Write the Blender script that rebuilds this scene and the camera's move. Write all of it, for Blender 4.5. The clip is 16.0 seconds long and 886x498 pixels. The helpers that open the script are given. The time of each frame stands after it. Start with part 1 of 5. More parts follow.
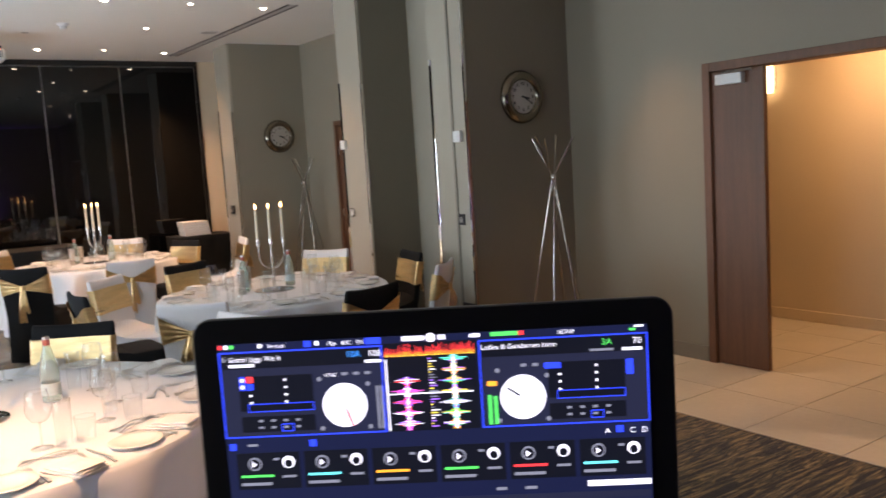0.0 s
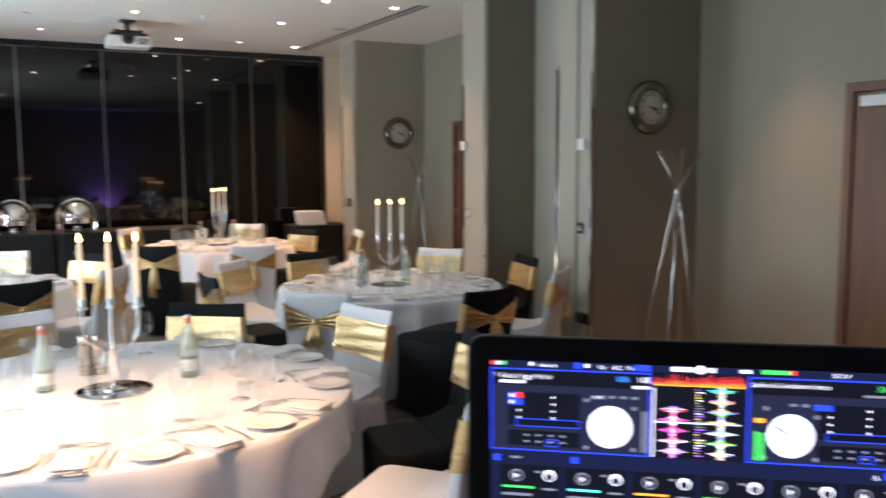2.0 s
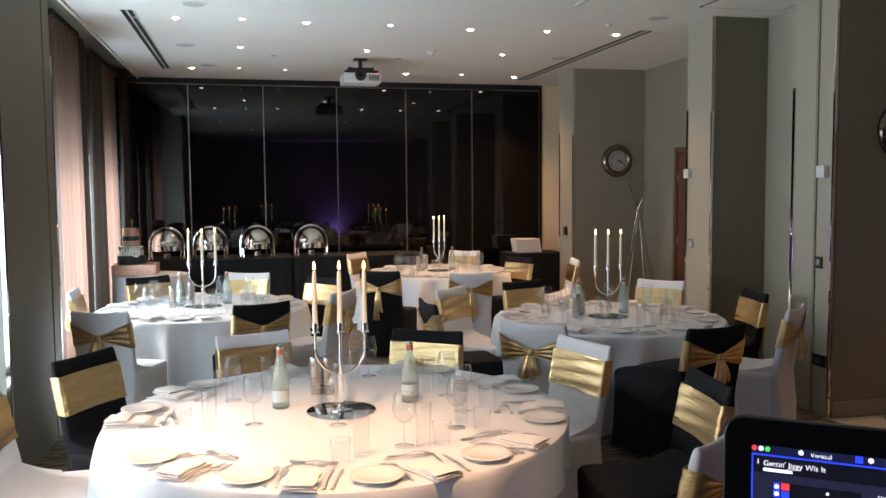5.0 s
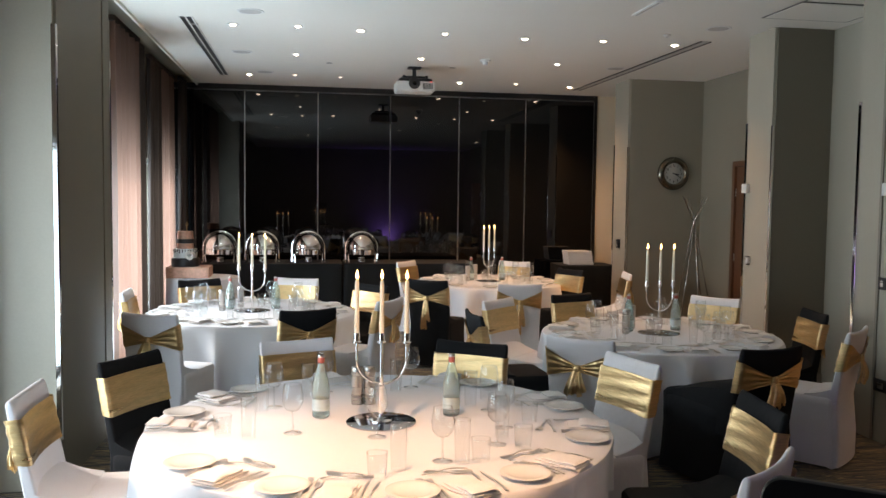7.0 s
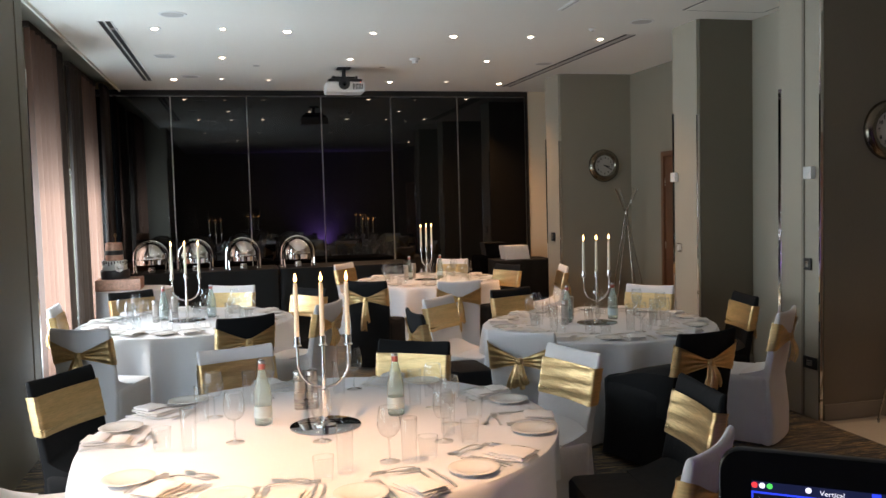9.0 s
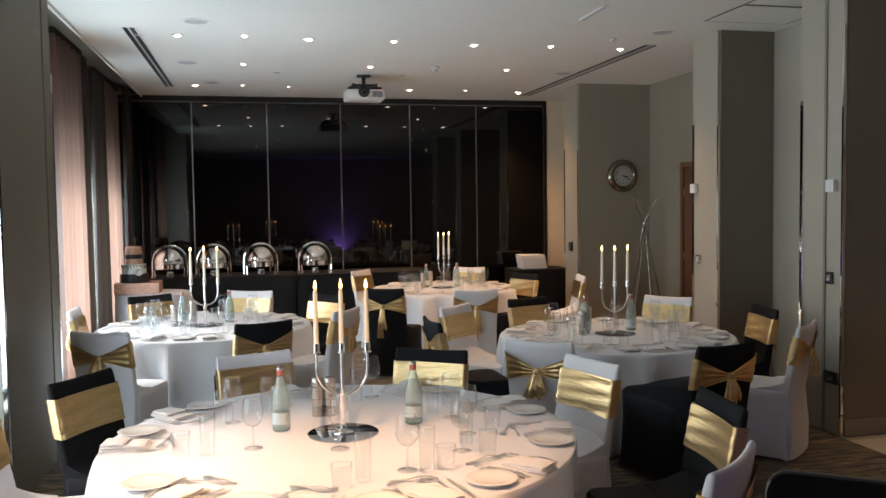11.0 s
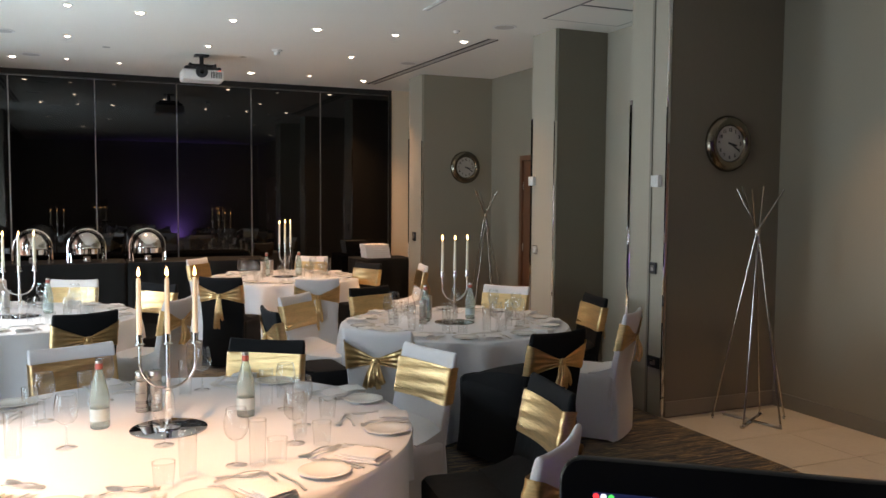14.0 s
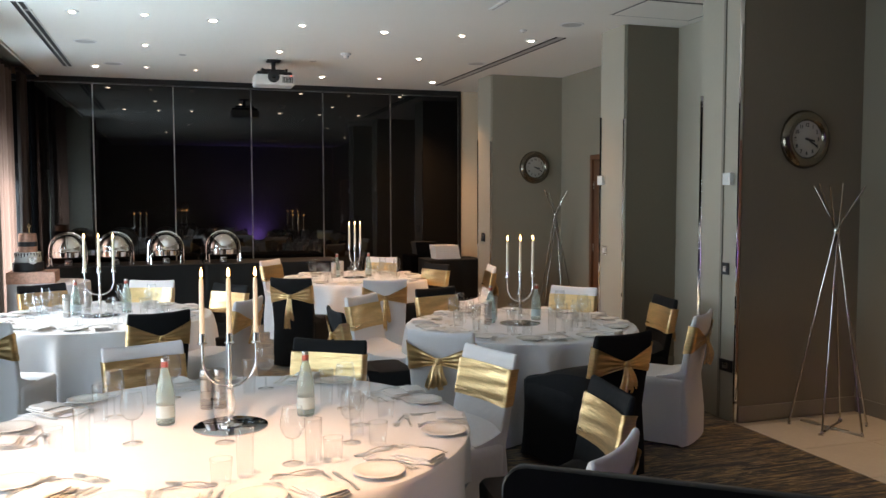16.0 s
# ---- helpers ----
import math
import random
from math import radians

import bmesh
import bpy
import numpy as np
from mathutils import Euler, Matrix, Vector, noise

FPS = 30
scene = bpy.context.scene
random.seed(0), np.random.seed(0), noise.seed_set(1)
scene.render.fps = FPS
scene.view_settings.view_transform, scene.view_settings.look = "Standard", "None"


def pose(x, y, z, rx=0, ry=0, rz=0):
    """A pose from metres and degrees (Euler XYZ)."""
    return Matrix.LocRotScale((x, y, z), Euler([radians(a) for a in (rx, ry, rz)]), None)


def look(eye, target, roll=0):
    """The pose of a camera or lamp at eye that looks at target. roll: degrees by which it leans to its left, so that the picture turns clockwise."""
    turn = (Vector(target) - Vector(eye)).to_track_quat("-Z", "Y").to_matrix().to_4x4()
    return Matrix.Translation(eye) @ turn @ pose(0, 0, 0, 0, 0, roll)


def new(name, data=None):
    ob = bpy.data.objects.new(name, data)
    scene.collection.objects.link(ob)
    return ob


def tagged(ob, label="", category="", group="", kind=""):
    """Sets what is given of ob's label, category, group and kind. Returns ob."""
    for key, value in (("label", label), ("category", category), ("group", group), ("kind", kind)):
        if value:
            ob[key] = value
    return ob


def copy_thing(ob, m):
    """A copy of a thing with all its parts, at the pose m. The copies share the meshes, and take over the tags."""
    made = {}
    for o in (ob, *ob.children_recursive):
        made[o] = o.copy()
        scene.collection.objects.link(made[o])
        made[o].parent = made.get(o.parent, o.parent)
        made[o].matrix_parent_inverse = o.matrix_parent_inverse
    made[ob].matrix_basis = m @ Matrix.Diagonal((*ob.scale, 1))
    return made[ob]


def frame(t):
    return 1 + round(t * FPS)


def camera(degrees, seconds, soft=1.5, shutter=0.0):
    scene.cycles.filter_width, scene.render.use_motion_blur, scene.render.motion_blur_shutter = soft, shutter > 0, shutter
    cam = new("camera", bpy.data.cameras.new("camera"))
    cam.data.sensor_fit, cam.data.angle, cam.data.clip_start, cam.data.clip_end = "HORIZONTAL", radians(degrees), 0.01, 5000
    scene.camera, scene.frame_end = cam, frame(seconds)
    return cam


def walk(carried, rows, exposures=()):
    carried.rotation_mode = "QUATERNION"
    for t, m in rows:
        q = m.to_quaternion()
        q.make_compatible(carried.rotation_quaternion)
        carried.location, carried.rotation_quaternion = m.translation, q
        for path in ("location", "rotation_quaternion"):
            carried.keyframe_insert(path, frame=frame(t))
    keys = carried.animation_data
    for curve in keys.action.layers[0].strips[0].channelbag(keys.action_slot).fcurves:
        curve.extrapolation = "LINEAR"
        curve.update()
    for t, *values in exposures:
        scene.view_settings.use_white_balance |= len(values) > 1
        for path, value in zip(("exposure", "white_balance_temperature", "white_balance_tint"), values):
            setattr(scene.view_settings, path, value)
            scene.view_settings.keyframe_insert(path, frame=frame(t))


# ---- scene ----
cam = camera(56.3, 16.0, shutter=0.5)
PATH = [
    (0, (0.326, -0.179, 1.677), (1.457, 1.456, 1.458), -3.6),
    (0.5, (0.24, -0.147, 1.703), (1.464, 1.416, 1.465), -1.8),
    (1, (0.24, -0.135, 1.717), (1.444, 1.445, 1.485), -0.7),
    (1.5, (0.251, -0.134, 1.706), (1.381, 1.5, 1.478), -0.5),
    (2, (0.197, -0.131, 1.704), (1.124, 1.629, 1.495), -0.3),
    (2.5, (0.162, -0.119, 1.712), (0.823, 1.76, 1.53), -0.5),
    (3, (0.153, -0.122, 1.715), (0.713, 1.79, 1.544), -0.7),
    (3.5, (0.157, -0.123, 1.723), (0.686, 1.799, 1.561), -0.8),
    (4, (0.165, -0.11, 1.725), (0.66, 1.821, 1.571), -0.9),
    (6.5, (0.228, -0.054, 1.737), (0.59, 1.908, 1.61), 0.6),
    (7, (0.235, -0.035, 1.737), (0.56, 1.934, 1.615), 0.7),
    (7.5, (0.224, -0.037, 1.736), (0.564, 1.93, 1.614), 0.3),
    (8, (0.227, -0.023, 1.729), (0.619, 1.934, 1.604), -0.7),
    (8.5, (0.233, -0.018, 1.725), (0.707, 1.921, 1.598), -1.5),
    (11, (0.214, -0.013, 1.732), (0.652, 1.936, 1.628), -0.8),
    (11.5, (0.206, -0.011, 1.729), (0.576, 1.951, 1.628), -0.6),
    (12, (0.211, 0.001, 1.724), (0.67, 1.944, 1.597), 0.3),
    (12.5, (0.247, 0.025, 1.718), (0.873, 1.919, 1.572), 0.7),
    (13, (0.238, 0.031, 1.719), (0.933, 1.901, 1.578), 0.7),
    (13.5, (0.238, 0.016, 1.719), (0.986, 1.866, 1.588), 0.2),
    (14, (0.267, 0.029, 1.717), (1.056, 1.862, 1.588), 0.4),
    (14.5, (0.307, 0.046, 1.713), (1.057, 1.895, 1.578), 0.2),
    (15, (0.327, 0.041, 1.714), (0.996, 1.921, 1.581), -0.5),
    (15.5, (0.347, 0.039, 1.711), (0.976, 1.934, 1.583), -0.3),
    (16, (0.348, 0.022, 1.713), (0.968, 1.919, 1.586), -0.1),
]
walk(cam, [(t, look(eye, target, roll)) for t, eye, target, roll in PATH],
     exposures=((0, 0.52, 7000, 21), (1.2, 0.46, 6650, 17), (2.0, 0.62, 6600, 16.5), (2.7, 0.2, 6750, 17), (4.0, 0.13, 6850, 17), (8.0, 0.03, 7050, 18), (12.0, 0.02, 7050, 18), (14.5, 0.22, 7000, 17), (16, 0.27, 6800, 15.5)))

# ---- world, sun and large lights ----
WORLD = bpy.data.worlds.new("sky")
scene.world = WORLD
WORLD.use_nodes = True
_nt = WORLD.node_tree
_sky = _nt.nodes.new("ShaderNodeTexSky")
_sky.sky_type, _sky.sun_disc = "NISHITA", False
_sky.sun_elevation, _sky.sun_rotation = radians(32), radians(-68)
_nt.links.new(_sky.outputs["Color"], _nt.nodes["Background"].inputs["Color"])
_nt.nodes["Background"].inputs["Strength"].default_value = 0.12

CEIL = 3.34


def lamp(name, kind, m, power, colour, **extra):
    data = bpy.data.lights.new(name, kind)
    data.energy, data.color = power, colour
    ob = new(name, data)
    ob.matrix_world = m
    return ob, data


SUN, _s = lamp("sun", "SUN", look((-8, 6.5, 6.2), (0, 3.2, 0.7)), 2.8, (1.0, 0.93, 0.84))
_s.angle = radians(5.0)
# area lamps for window daylight; near three turned to brighten the pilaster
for _y, _z, _w, _h, _p, _turn in ((1.45, 1.2, 1.15, 1.85, 34.0, 38), (2.75, 1.2, 1.15, 1.85, 34.0, 38), (4.05, 1.2, 1.15, 1.85, 34.0, 38), (9.2, 1.12, 5.0, 1.7, 430.0, 0)):
    _a = radians(_turn)
    _eye = Vector((-1.93 - 0.3 * math.sin(_a), _y, _z))
    _o, _s = lamp("window_daylight", "AREA", look(_eye, _eye + Vector((math.cos(_a), math.sin(_a), 0.05))), _p, (0.61, 0.84, 1.0))
    _s.shape, _s.size, _s.size_y = "RECTANGLE", _w, _h
# added unseen spotlight for the warm bright pool on the front table
_o, _s = lamp("table_glow_spot", "SPOT", look((0.25, 2.55, CEIL - 0.06), (0.38, 2.95, 0.7)), 385.0, (1.0, 0.61, 0.34))
_s.spot_size, _s.spot_blend, _s.shadow_soft_size = radians(58), 1.0, 0.08
for _x, _y, _p in ((2.39, 8.1, 150.0), (3.8, 8.1, 100.0), (0.7, 11.2, 110.0), (2.32, 11.3, 150.0), (3.92, 11.4, 150.0)):
    _o, _s = lamp("downlight_lamp", "SPOT", look((_x, _y, CEIL - 0.05), (_x, _y, 0)), _p, (1.0, 0.60, 0.31))
    _s.spot_size, _s.spot_blend, _s.shadow_soft_size = radians(112), 1.0, 0.04
# unseen area lamp added to fill the corridor with warm light
_o, _s = lamp("corridor_fill", "AREA", look((6.5, 3.2, 2.6), (6.6, 3.2, 0)), 19.0, (1.0, 0.60, 0.28))
_s.shape, _s.size = "SQUARE", 0.8
# the two at x 4.95 are added, unseen, to warm and brighten the tiles
for _x, _y, _p in ((4.95, 4.1, 96.0), (4.95, 1.6, 72.0), (-0.45, 8.05, 30.0)):
    _o, _s = lamp("downlight_lamp", "SPOT", look((_x, _y, CEIL - 0.05), (_x, _y, 0)), _p, (1.0, 0.62, 0.31))
    _s.spot_size, _s.spot_blend, _s.shadow_soft_size = radians(62), 1.0, 0.04
_o, _s = lamp("led_wash", "SPOT", look((2.9, -2.6, 0.2), (2.88, -3.05, 1.0)), 230.0, (0.26, 0.15, 1.0))
_s.spot_size, _s.spot_blend = radians(125), 1.0


# ---- materials ----
def nodes_of(name):
    m = bpy.data.materials.new(name)
    m.use_nodes = True
    return m, m.node_tree.nodes, m.node_tree.links, m.node_tree.nodes["Principled BSDF"]


def mat(name, col, rough=0.6, metal=0.0, var=0.08, scale=6.0, fine=60.0, bump=0.0, bump_scale=None, stretch=(1, 1, 1), sheen=0.0, spec=0.5, coat=0.0):
    """A surface with broad and fine variation of its colour and gloss, and a fine relief."""
    m, n, l, b = nodes_of(name)
    co = n.new("ShaderNodeTexCoord")
    mp = n.new("ShaderNodeMapping")
    mp.inputs["Scale"].default_value = stretch
    l.new(co.outputs["Object"], mp.inputs["Vector"])
    broad = n.new("ShaderNodeTexNoise")
    broad.inputs["Scale"].default_value = scale
    small = n.new("ShaderNodeTexNoise")
    small.inputs["Scale"].default_value = fine
    small.inputs["Detail"].default_value = 4
    for t in (broad, small):
        l.new(mp.outputs["Vector"], t.inputs["Vector"])
    add = n.new("ShaderNodeMath")
    add.operation = "ADD"
    l.new(broad.outputs["Fac"], add.inputs[0])
    l.new(small.outputs["Fac"], add.inputs[1])
    ramp = n.new("ShaderNodeMapRange")
    ramp.inputs["From Min"].default_value, ramp.inputs["From Max"].default_value = 0.6, 1.4
    ramp.inputs["To Min"].default_value, ramp.inputs["To Max"].default_value = 1 - var, 1 + var
    l.new(add.outputs[0], ramp.inputs["Value"])
    hsv = n.new("ShaderNodeHueSaturation")
    hsv.inputs["Color"].default_value = (*col, 1)
    l.new(ramp.outputs["Result"], hsv.inputs["Value"])
    l.new(hsv.outputs["Color"], b.inputs["Base Color"])
    rr = n.new("ShaderNodeMapRange")
    rr.inputs["To Min"].default_value, rr.inputs["To Max"].default_value = max(0.02, rough - 0.08), min(1, rough + (0.08 if rough > 0.15 else 0.0))
    l.new(broad.outputs["Fac"], rr.inputs["Value"])
    l.new(rr.outputs["Result"], b.inputs["Roughness"])
    b.inputs["Metallic"].default_value = metal
    b.inputs["Specular IOR Level"].default_value = spec
    b.inputs["Sheen Weight"].default_value = sheen
    b.inputs["Coat Weight"].default_value = coat
    if bump:
        bp = n.new("ShaderNodeBump")
        bp.inputs["Strength"].default_value = bump
        bp.inputs["Distance"].default_value = 0.01
        src = small
        if bump_scale:
            src = n.new("ShaderNodeTexNoise")
            src.inputs["Scale"].default_value = bump_scale
            src.inputs["Detail"].default_value = 5
            l.new(mp.outputs["Vector"], src.inputs["Vector"])
        l.new(src.outputs["Fac"], bp.inputs["Height"])
        l.new(bp.outputs["Normal"], b.inputs["Normal"])
    return m


def glow(name, col, strength):
    m, n, l, b = nodes_of(name)
    b.inputs["Base Color"].default_value = (*col, 1)
    b.inputs["Emission Color"].default_value = (*col, 1)
    b.inputs["Emission Strength"].default_value = strength
    return m


def glass_mat(name, col, rough=0.0, ior=1.45, clear=1.0):
    m, n, l, b = nodes_of(name)
    b.inputs["Base Color"].default_value = (*col, 1)
    b.inputs["Transmission Weight"].default_value = clear
    b.inputs["Roughness"].default_value = rough
    b.inputs["IOR"].default_value = ior
    return m


def thin_glass(name):
    """A thin clear wall: light goes straight through, and the gloss grows at the rims."""
    m, n, l, b = nodes_of(name)
    n.remove(b)
    t, g, f, mix = n.new("ShaderNodeBsdfTransparent"), n.new("ShaderNodeBsdfGlossy"), n.new("ShaderNodeLayerWeight"), n.new("ShaderNodeMixShader")
    t.inputs["Color"].default_value = (0.955, 0.965, 0.965, 1)
    g.inputs["Roughness"].default_value = 0.03
    f.inputs["Blend"].default_value = 0.5
    p = n.new("ShaderNodeMath")
    p.operation, p.inputs[1].default_value = "POWER", 3.0
    l.new(f.outputs["Facing"], p.inputs[0])
    k = n.new("ShaderNodeMapRange")
    k.inputs["To Min"].default_value, k.inputs["To Max"].default_value = 0.065, 1.0
    l.new(p.outputs[0], k.inputs["Value"])
    l.new(k.outputs["Result"], mix.inputs["Fac"])
    l.new(t.outputs["BSDF"], mix.inputs[1])
    l.new(g.outputs["BSDF"], mix.inputs[2])
    l.new(mix.outputs["Shader"], n["Material Output"].inputs["Surface"])
    return m


def carpet_mat():
    m, n, l, b = nodes_of("striped_carpet")
    co = n.new("ShaderNodeTexCoord")
    mp = n.new("ShaderNodeMapping")
    mp.inputs["Scale"].default_value = (2.2, 34, 1)
    mp.inputs["Rotation"].default_value = (0, 0, radians(4))
    l.new(co.outputs["Object"], mp.inputs["Vector"])
    a = n.new("ShaderNodeTexNoise")
    a.inputs["Scale"].default_value, a.inputs["Detail"].default_value, a.inputs["Distortion"].default_value = 1.0, 3, 0.6
    l.new(mp.outputs["Vector"], a.inputs["Vector"])
    r = n.new("ShaderNodeValToRGB")
    e = r.color_ramp.elements
    e[0].position, e[0].color = 0.42, (0.012, 0.010, 0.008, 1)
    e[1].position, e[1].color = 0.68, (0.37, 0.25, 0.10, 1)
    for p, c in ((0.465, (0.03, 0.024, 0.015, 1)), (0.50, (0.47, 0.325, 0.135, 1)), (0.53, (0.04, 0.03, 0.02, 1)), (0.60, (0.016, 0.013, 0.01, 1))):
        k = e.new(p)
        k.color = c
    l.new(a.outputs["Fac"], r.inputs["Fac"])
    l.new(r.outputs["Color"], b.inputs["Base Color"])
    f = n.new("ShaderNodeTexNoise")
    f.inputs["Scale"].default_value = 260
    l.new(co.outputs["Object"], f.inputs["Vector"])
    bp = n.new("ShaderNodeBump")
    bp.inputs["Strength"].default_value, bp.inputs["Distance"].default_value = 0.6, 0.006
    l.new(f.outputs["Fac"], bp.inputs["Height"])
    l.new(bp.outputs["Normal"], b.inputs["Normal"])
    b.inputs["Roughness"].default_value = 0.95
    b.inputs["Sheen Weight"].default_value = 0.2
    return m


def curtain_mat(name, col, lit, share):
    m, n, l, b = nodes_of(name)
    out = n["Material Output"]
    w = n.new("ShaderNodeTexNoise")
    w.inputs["Scale"].default_value = 300
    hsv = n.new("ShaderNodeHueSaturation")
    hsv.inputs["Color"].default_value = (*col, 1)
    mr = n.new("ShaderNodeMapRange")
    mr.inputs["To Min"].default_value, mr.inputs["To Max"].default_value = 0.8, 1.2
    l.new(w.outputs["Fac"], mr.inputs["Value"])
    l.new(mr.outputs["Result"], hsv.inputs["Value"])
    l.new(hsv.outputs["Color"], b.inputs["Base Color"])
    b.inputs["Roughness"].default_value = 0.8
    t = n.new("ShaderNodeBsdfTranslucent")
    t.inputs["Color"].default_value = (*lit, 1)
    mix = n.new("ShaderNodeMixShader")
    mix.inputs["Fac"].default_value = share
    l.new(b.outputs["BSDF"], mix.inputs[1])
    l.new(t.outputs["BSDF"], mix.inputs[2])
    l.new(mix.outputs["Shader"], out.inputs["Surface"])
    return m


M_WALL = mat("taupe_wall_paint", (0.285, 0.252, 0.193), 0.65, var=0.04, scale=1.2, fine=90, bump=0.05, bump_scale=220)
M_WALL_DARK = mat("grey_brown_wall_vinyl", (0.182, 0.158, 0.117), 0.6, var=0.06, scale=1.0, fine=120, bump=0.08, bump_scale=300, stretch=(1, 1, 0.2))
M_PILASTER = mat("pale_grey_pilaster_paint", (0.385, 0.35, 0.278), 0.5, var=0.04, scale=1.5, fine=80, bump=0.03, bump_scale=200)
M_BEIGE = mat("warm_beige_wall", (0.72, 0.60, 0.44), 0.7, var=0.05, scale=1.0, fine=90, bump=0.05, bump_scale=240)
M_CEIL = mat("white_ceiling_paint", (0.80, 0.785, 0.725), 0.85, var=0.02, scale=0.8, fine=60, bump=0.03, bump_scale=180)
M_GRILLE = mat("pale_grey_grille", (0.50, 0.49, 0.47), 0.7, var=0.06, fine=300)
M_CARPET = carpet_mat()
M_TILE = mat("cream_floor_tile", (0.66, 0.60, 0.50), 0.22, var=0.05, scale=2.0, fine=26, bump=0.01)
M_GROUT = mat("tile_grout", (0.36, 0.32, 0.27), 0.9, var=0.1)
M_SKIRT = mat("grey_skirting", (0.23, 0.205, 0.165), 0.5, var=0.04)
M_BLACK_GLOSS = mat("black_gloss_panel", (0.003, 0.003, 0.0035), 0.03, var=0.3, scale=1.5, fine=20, spec=0.5)
M_BLACK_FRAME = mat("black_panel_frame", (0.012, 0.012, 0.012), 0.35, var=0.2)
M_CHROME = mat("polished_chrome", (0.82, 0.81, 0.79), 0.08, 1.0, var=0.03, scale=8)
M_STEEL = mat("brushed_steel", (0.55, 0.53, 0.50), 0.28, 1.0, var=0.04, scale=4, fine=140, stretch=(1, 1, 8))
M_ALU = mat("aluminium_trim", (0.55, 0.56, 0.57), 0.3, 1.0, var=0.05)
M_WOOD = mat("dark_walnut_veneer", (0.150, 0.064, 0.031), 0.48, var=0.35, scale=2.2, fine=34, bump=0.04, stretch=(14, 14, 0.7))
M_WHITE_CLOTH = mat("white_table_linen", (0.78, 0.78, 0.80), 0.85, var=0.03, scale=3, fine=300, bump=0.22, bump_scale=8, sheen=0.2)
M_WHITE_COVER = mat("white_stretch_cover", (0.77, 0.75, 0.755), 0.75, var=0.04, scale=4, fine=260, bump=0.3, bump_scale=16, sheen=0.25)
M_BLACK_COVER = mat("black_stretch_cover", (0.006, 0.006, 0.007), 0.8, var=0.25, scale=4, fine=260, bump=0.3, bump_scale=16, spec=0.25)
M_BLACK_CLOTH = mat("black_buffet_cloth", (0.005, 0.005, 0.005), 0.9, var=0.2, scale=3, fine=200, bump=0.1)
M_GOLD = mat("gold_lame_satin", (0.70, 0.48, 0.235), 0.31, 0.94, var=0.22, scale=9, fine=70, bump=0.22, bump_scale=36, stretch=(0.3, 0.3, 2.6))
M_NAPKIN = mat("white_napkin_linen", (0.82, 0.79, 0.77), 0.85, var=0.03, scale=12, fine=300, bump=0.15, bump_scale=300)
M_CHINA = mat("white_china", (0.82, 0.80, 0.76), 0.15, var=0.02, scale=8)
M_GLASS = thin_glass("clear_glass")
M_CUTLERY = mat("cutlery_steel", (0.78, 0.76, 0.73), 0.38, 1.0, var=0.06, scale=30)
M_BOTTLE = glass_mat("pale_green_bottle_glass", (0.86, 0.96, 0.92), 0.05, clear=0.84)
M_LABEL = mat("pale_bottle_label", (0.56, 0.66, 0.66), 0.5, var=0.06, scale=40)
M_RED = mat("red_bottle_cap", (0.50, 0.13, 0.10), 0.4, var=0.05)
M_MIRROR = mat("dark_mirror", (0.50, 0.50, 0.52), 0.03, 1.0, var=0.02)
M_WAX = mat("ivory_candle_wax", (0.86, 0.78, 0.60), 0.5, var=0.04, scale=20)
M_FLAME = glow("candle_flame", (1.0, 0.50, 0.17), 20.0)
M_DOWNLIGHT = glow("downlight_bulb", (1.0, 0.86, 0.66), 30.0)
M_DOWNLIGHT_DIM = glow("dim_downlight_bulb", (1.0, 0.84, 0.62), 5.0)
M_SCONCE = glow("sconce_glow", (1.0, 0.76, 0.42), 3.2)
M_WHITE_PLASTIC = mat("white_plastic", (0.74, 0.74, 0.72), 0.4, var=0.03)
M_DARK_PLASTIC = mat("black_plastic", (0.015, 0.015, 0.017), 0.4, var=0.2)
M_ROD = mat("dull_chrome_rod", (0.50, 0.47, 0.43), 0.16, 1.0, var=0.06, scale=3)
M_CLOCK_FACE = mat("white_clock_dial", (0.44, 0.42, 0.375), 0.55, var=0.03)
M_CLOCK_RIM = mat("smoked_chrome_rim", (0.22, 0.19, 0.15), 0.2, 1.0, var=0.05, scale=8)
M_CURTAIN = curtain_mat("brown_voile_curtain", (0.085, 0.052, 0.040), (0.62, 0.36, 0.27), 0.24)
M_CURTAIN_DARK = curtain_mat("dark_brown_curtain", (0.040, 0.027, 0.021), (0.06, 0.04, 0.03), 0.15)
M_CAKE_GOLD = mat("rose_gold_cake_board", (0.62, 0.36, 0.26), 0.4, 0.5, var=0.35, scale=30, fine=200, bump=0.3)
M_CAKE_WHITE = mat("white_icing", (0.78, 0.82, 0.80), 0.5, var=0.04)
M_CAKE_BLACK = mat("black_icing", (0.02, 0.02, 0.022), 0.4, var=0.1)
M_LAPTOP = mat("dark_laptop_shell", (0.012, 0.012, 0.014), 0.32, var=0.15)
M_KEYS = mat("laptop_aluminium", (0.45, 0.46, 0.47), 0.35, 1.0, var=0.04)


# ---- mesh helpers ----
FLAT = set()      # meshes made of boxes alone, shaded flat


def part(name, bm, material, parent=None, label="", smooth=True):
    smooth = smooth and id(bm) not in FLAT
    FLAT.discard(id(bm))
    me = bpy.data.meshes.new(name)
    bmesh.ops.recalc_face_normals(bm, faces=bm.faces[:])
    bm.to_mesh(me)
    bm.free()
    me.materials.append(material)
    if smooth:
        for p in me.polygons:
            p.use_smooth = True
        me.set_sharp_from_angle(angle=radians(40))
    ob = new(name, me)
    if parent is not None:
        ob.parent = parent
    if label:
        ob["label"] = label
    return ob


def thing(name, m, label, category, group="", kind=""):
    ob = new(name)
    ob.empty_display_size = 0.1
    ob.matrix_world = m
    return tagged(ob, label, category, group, kind)


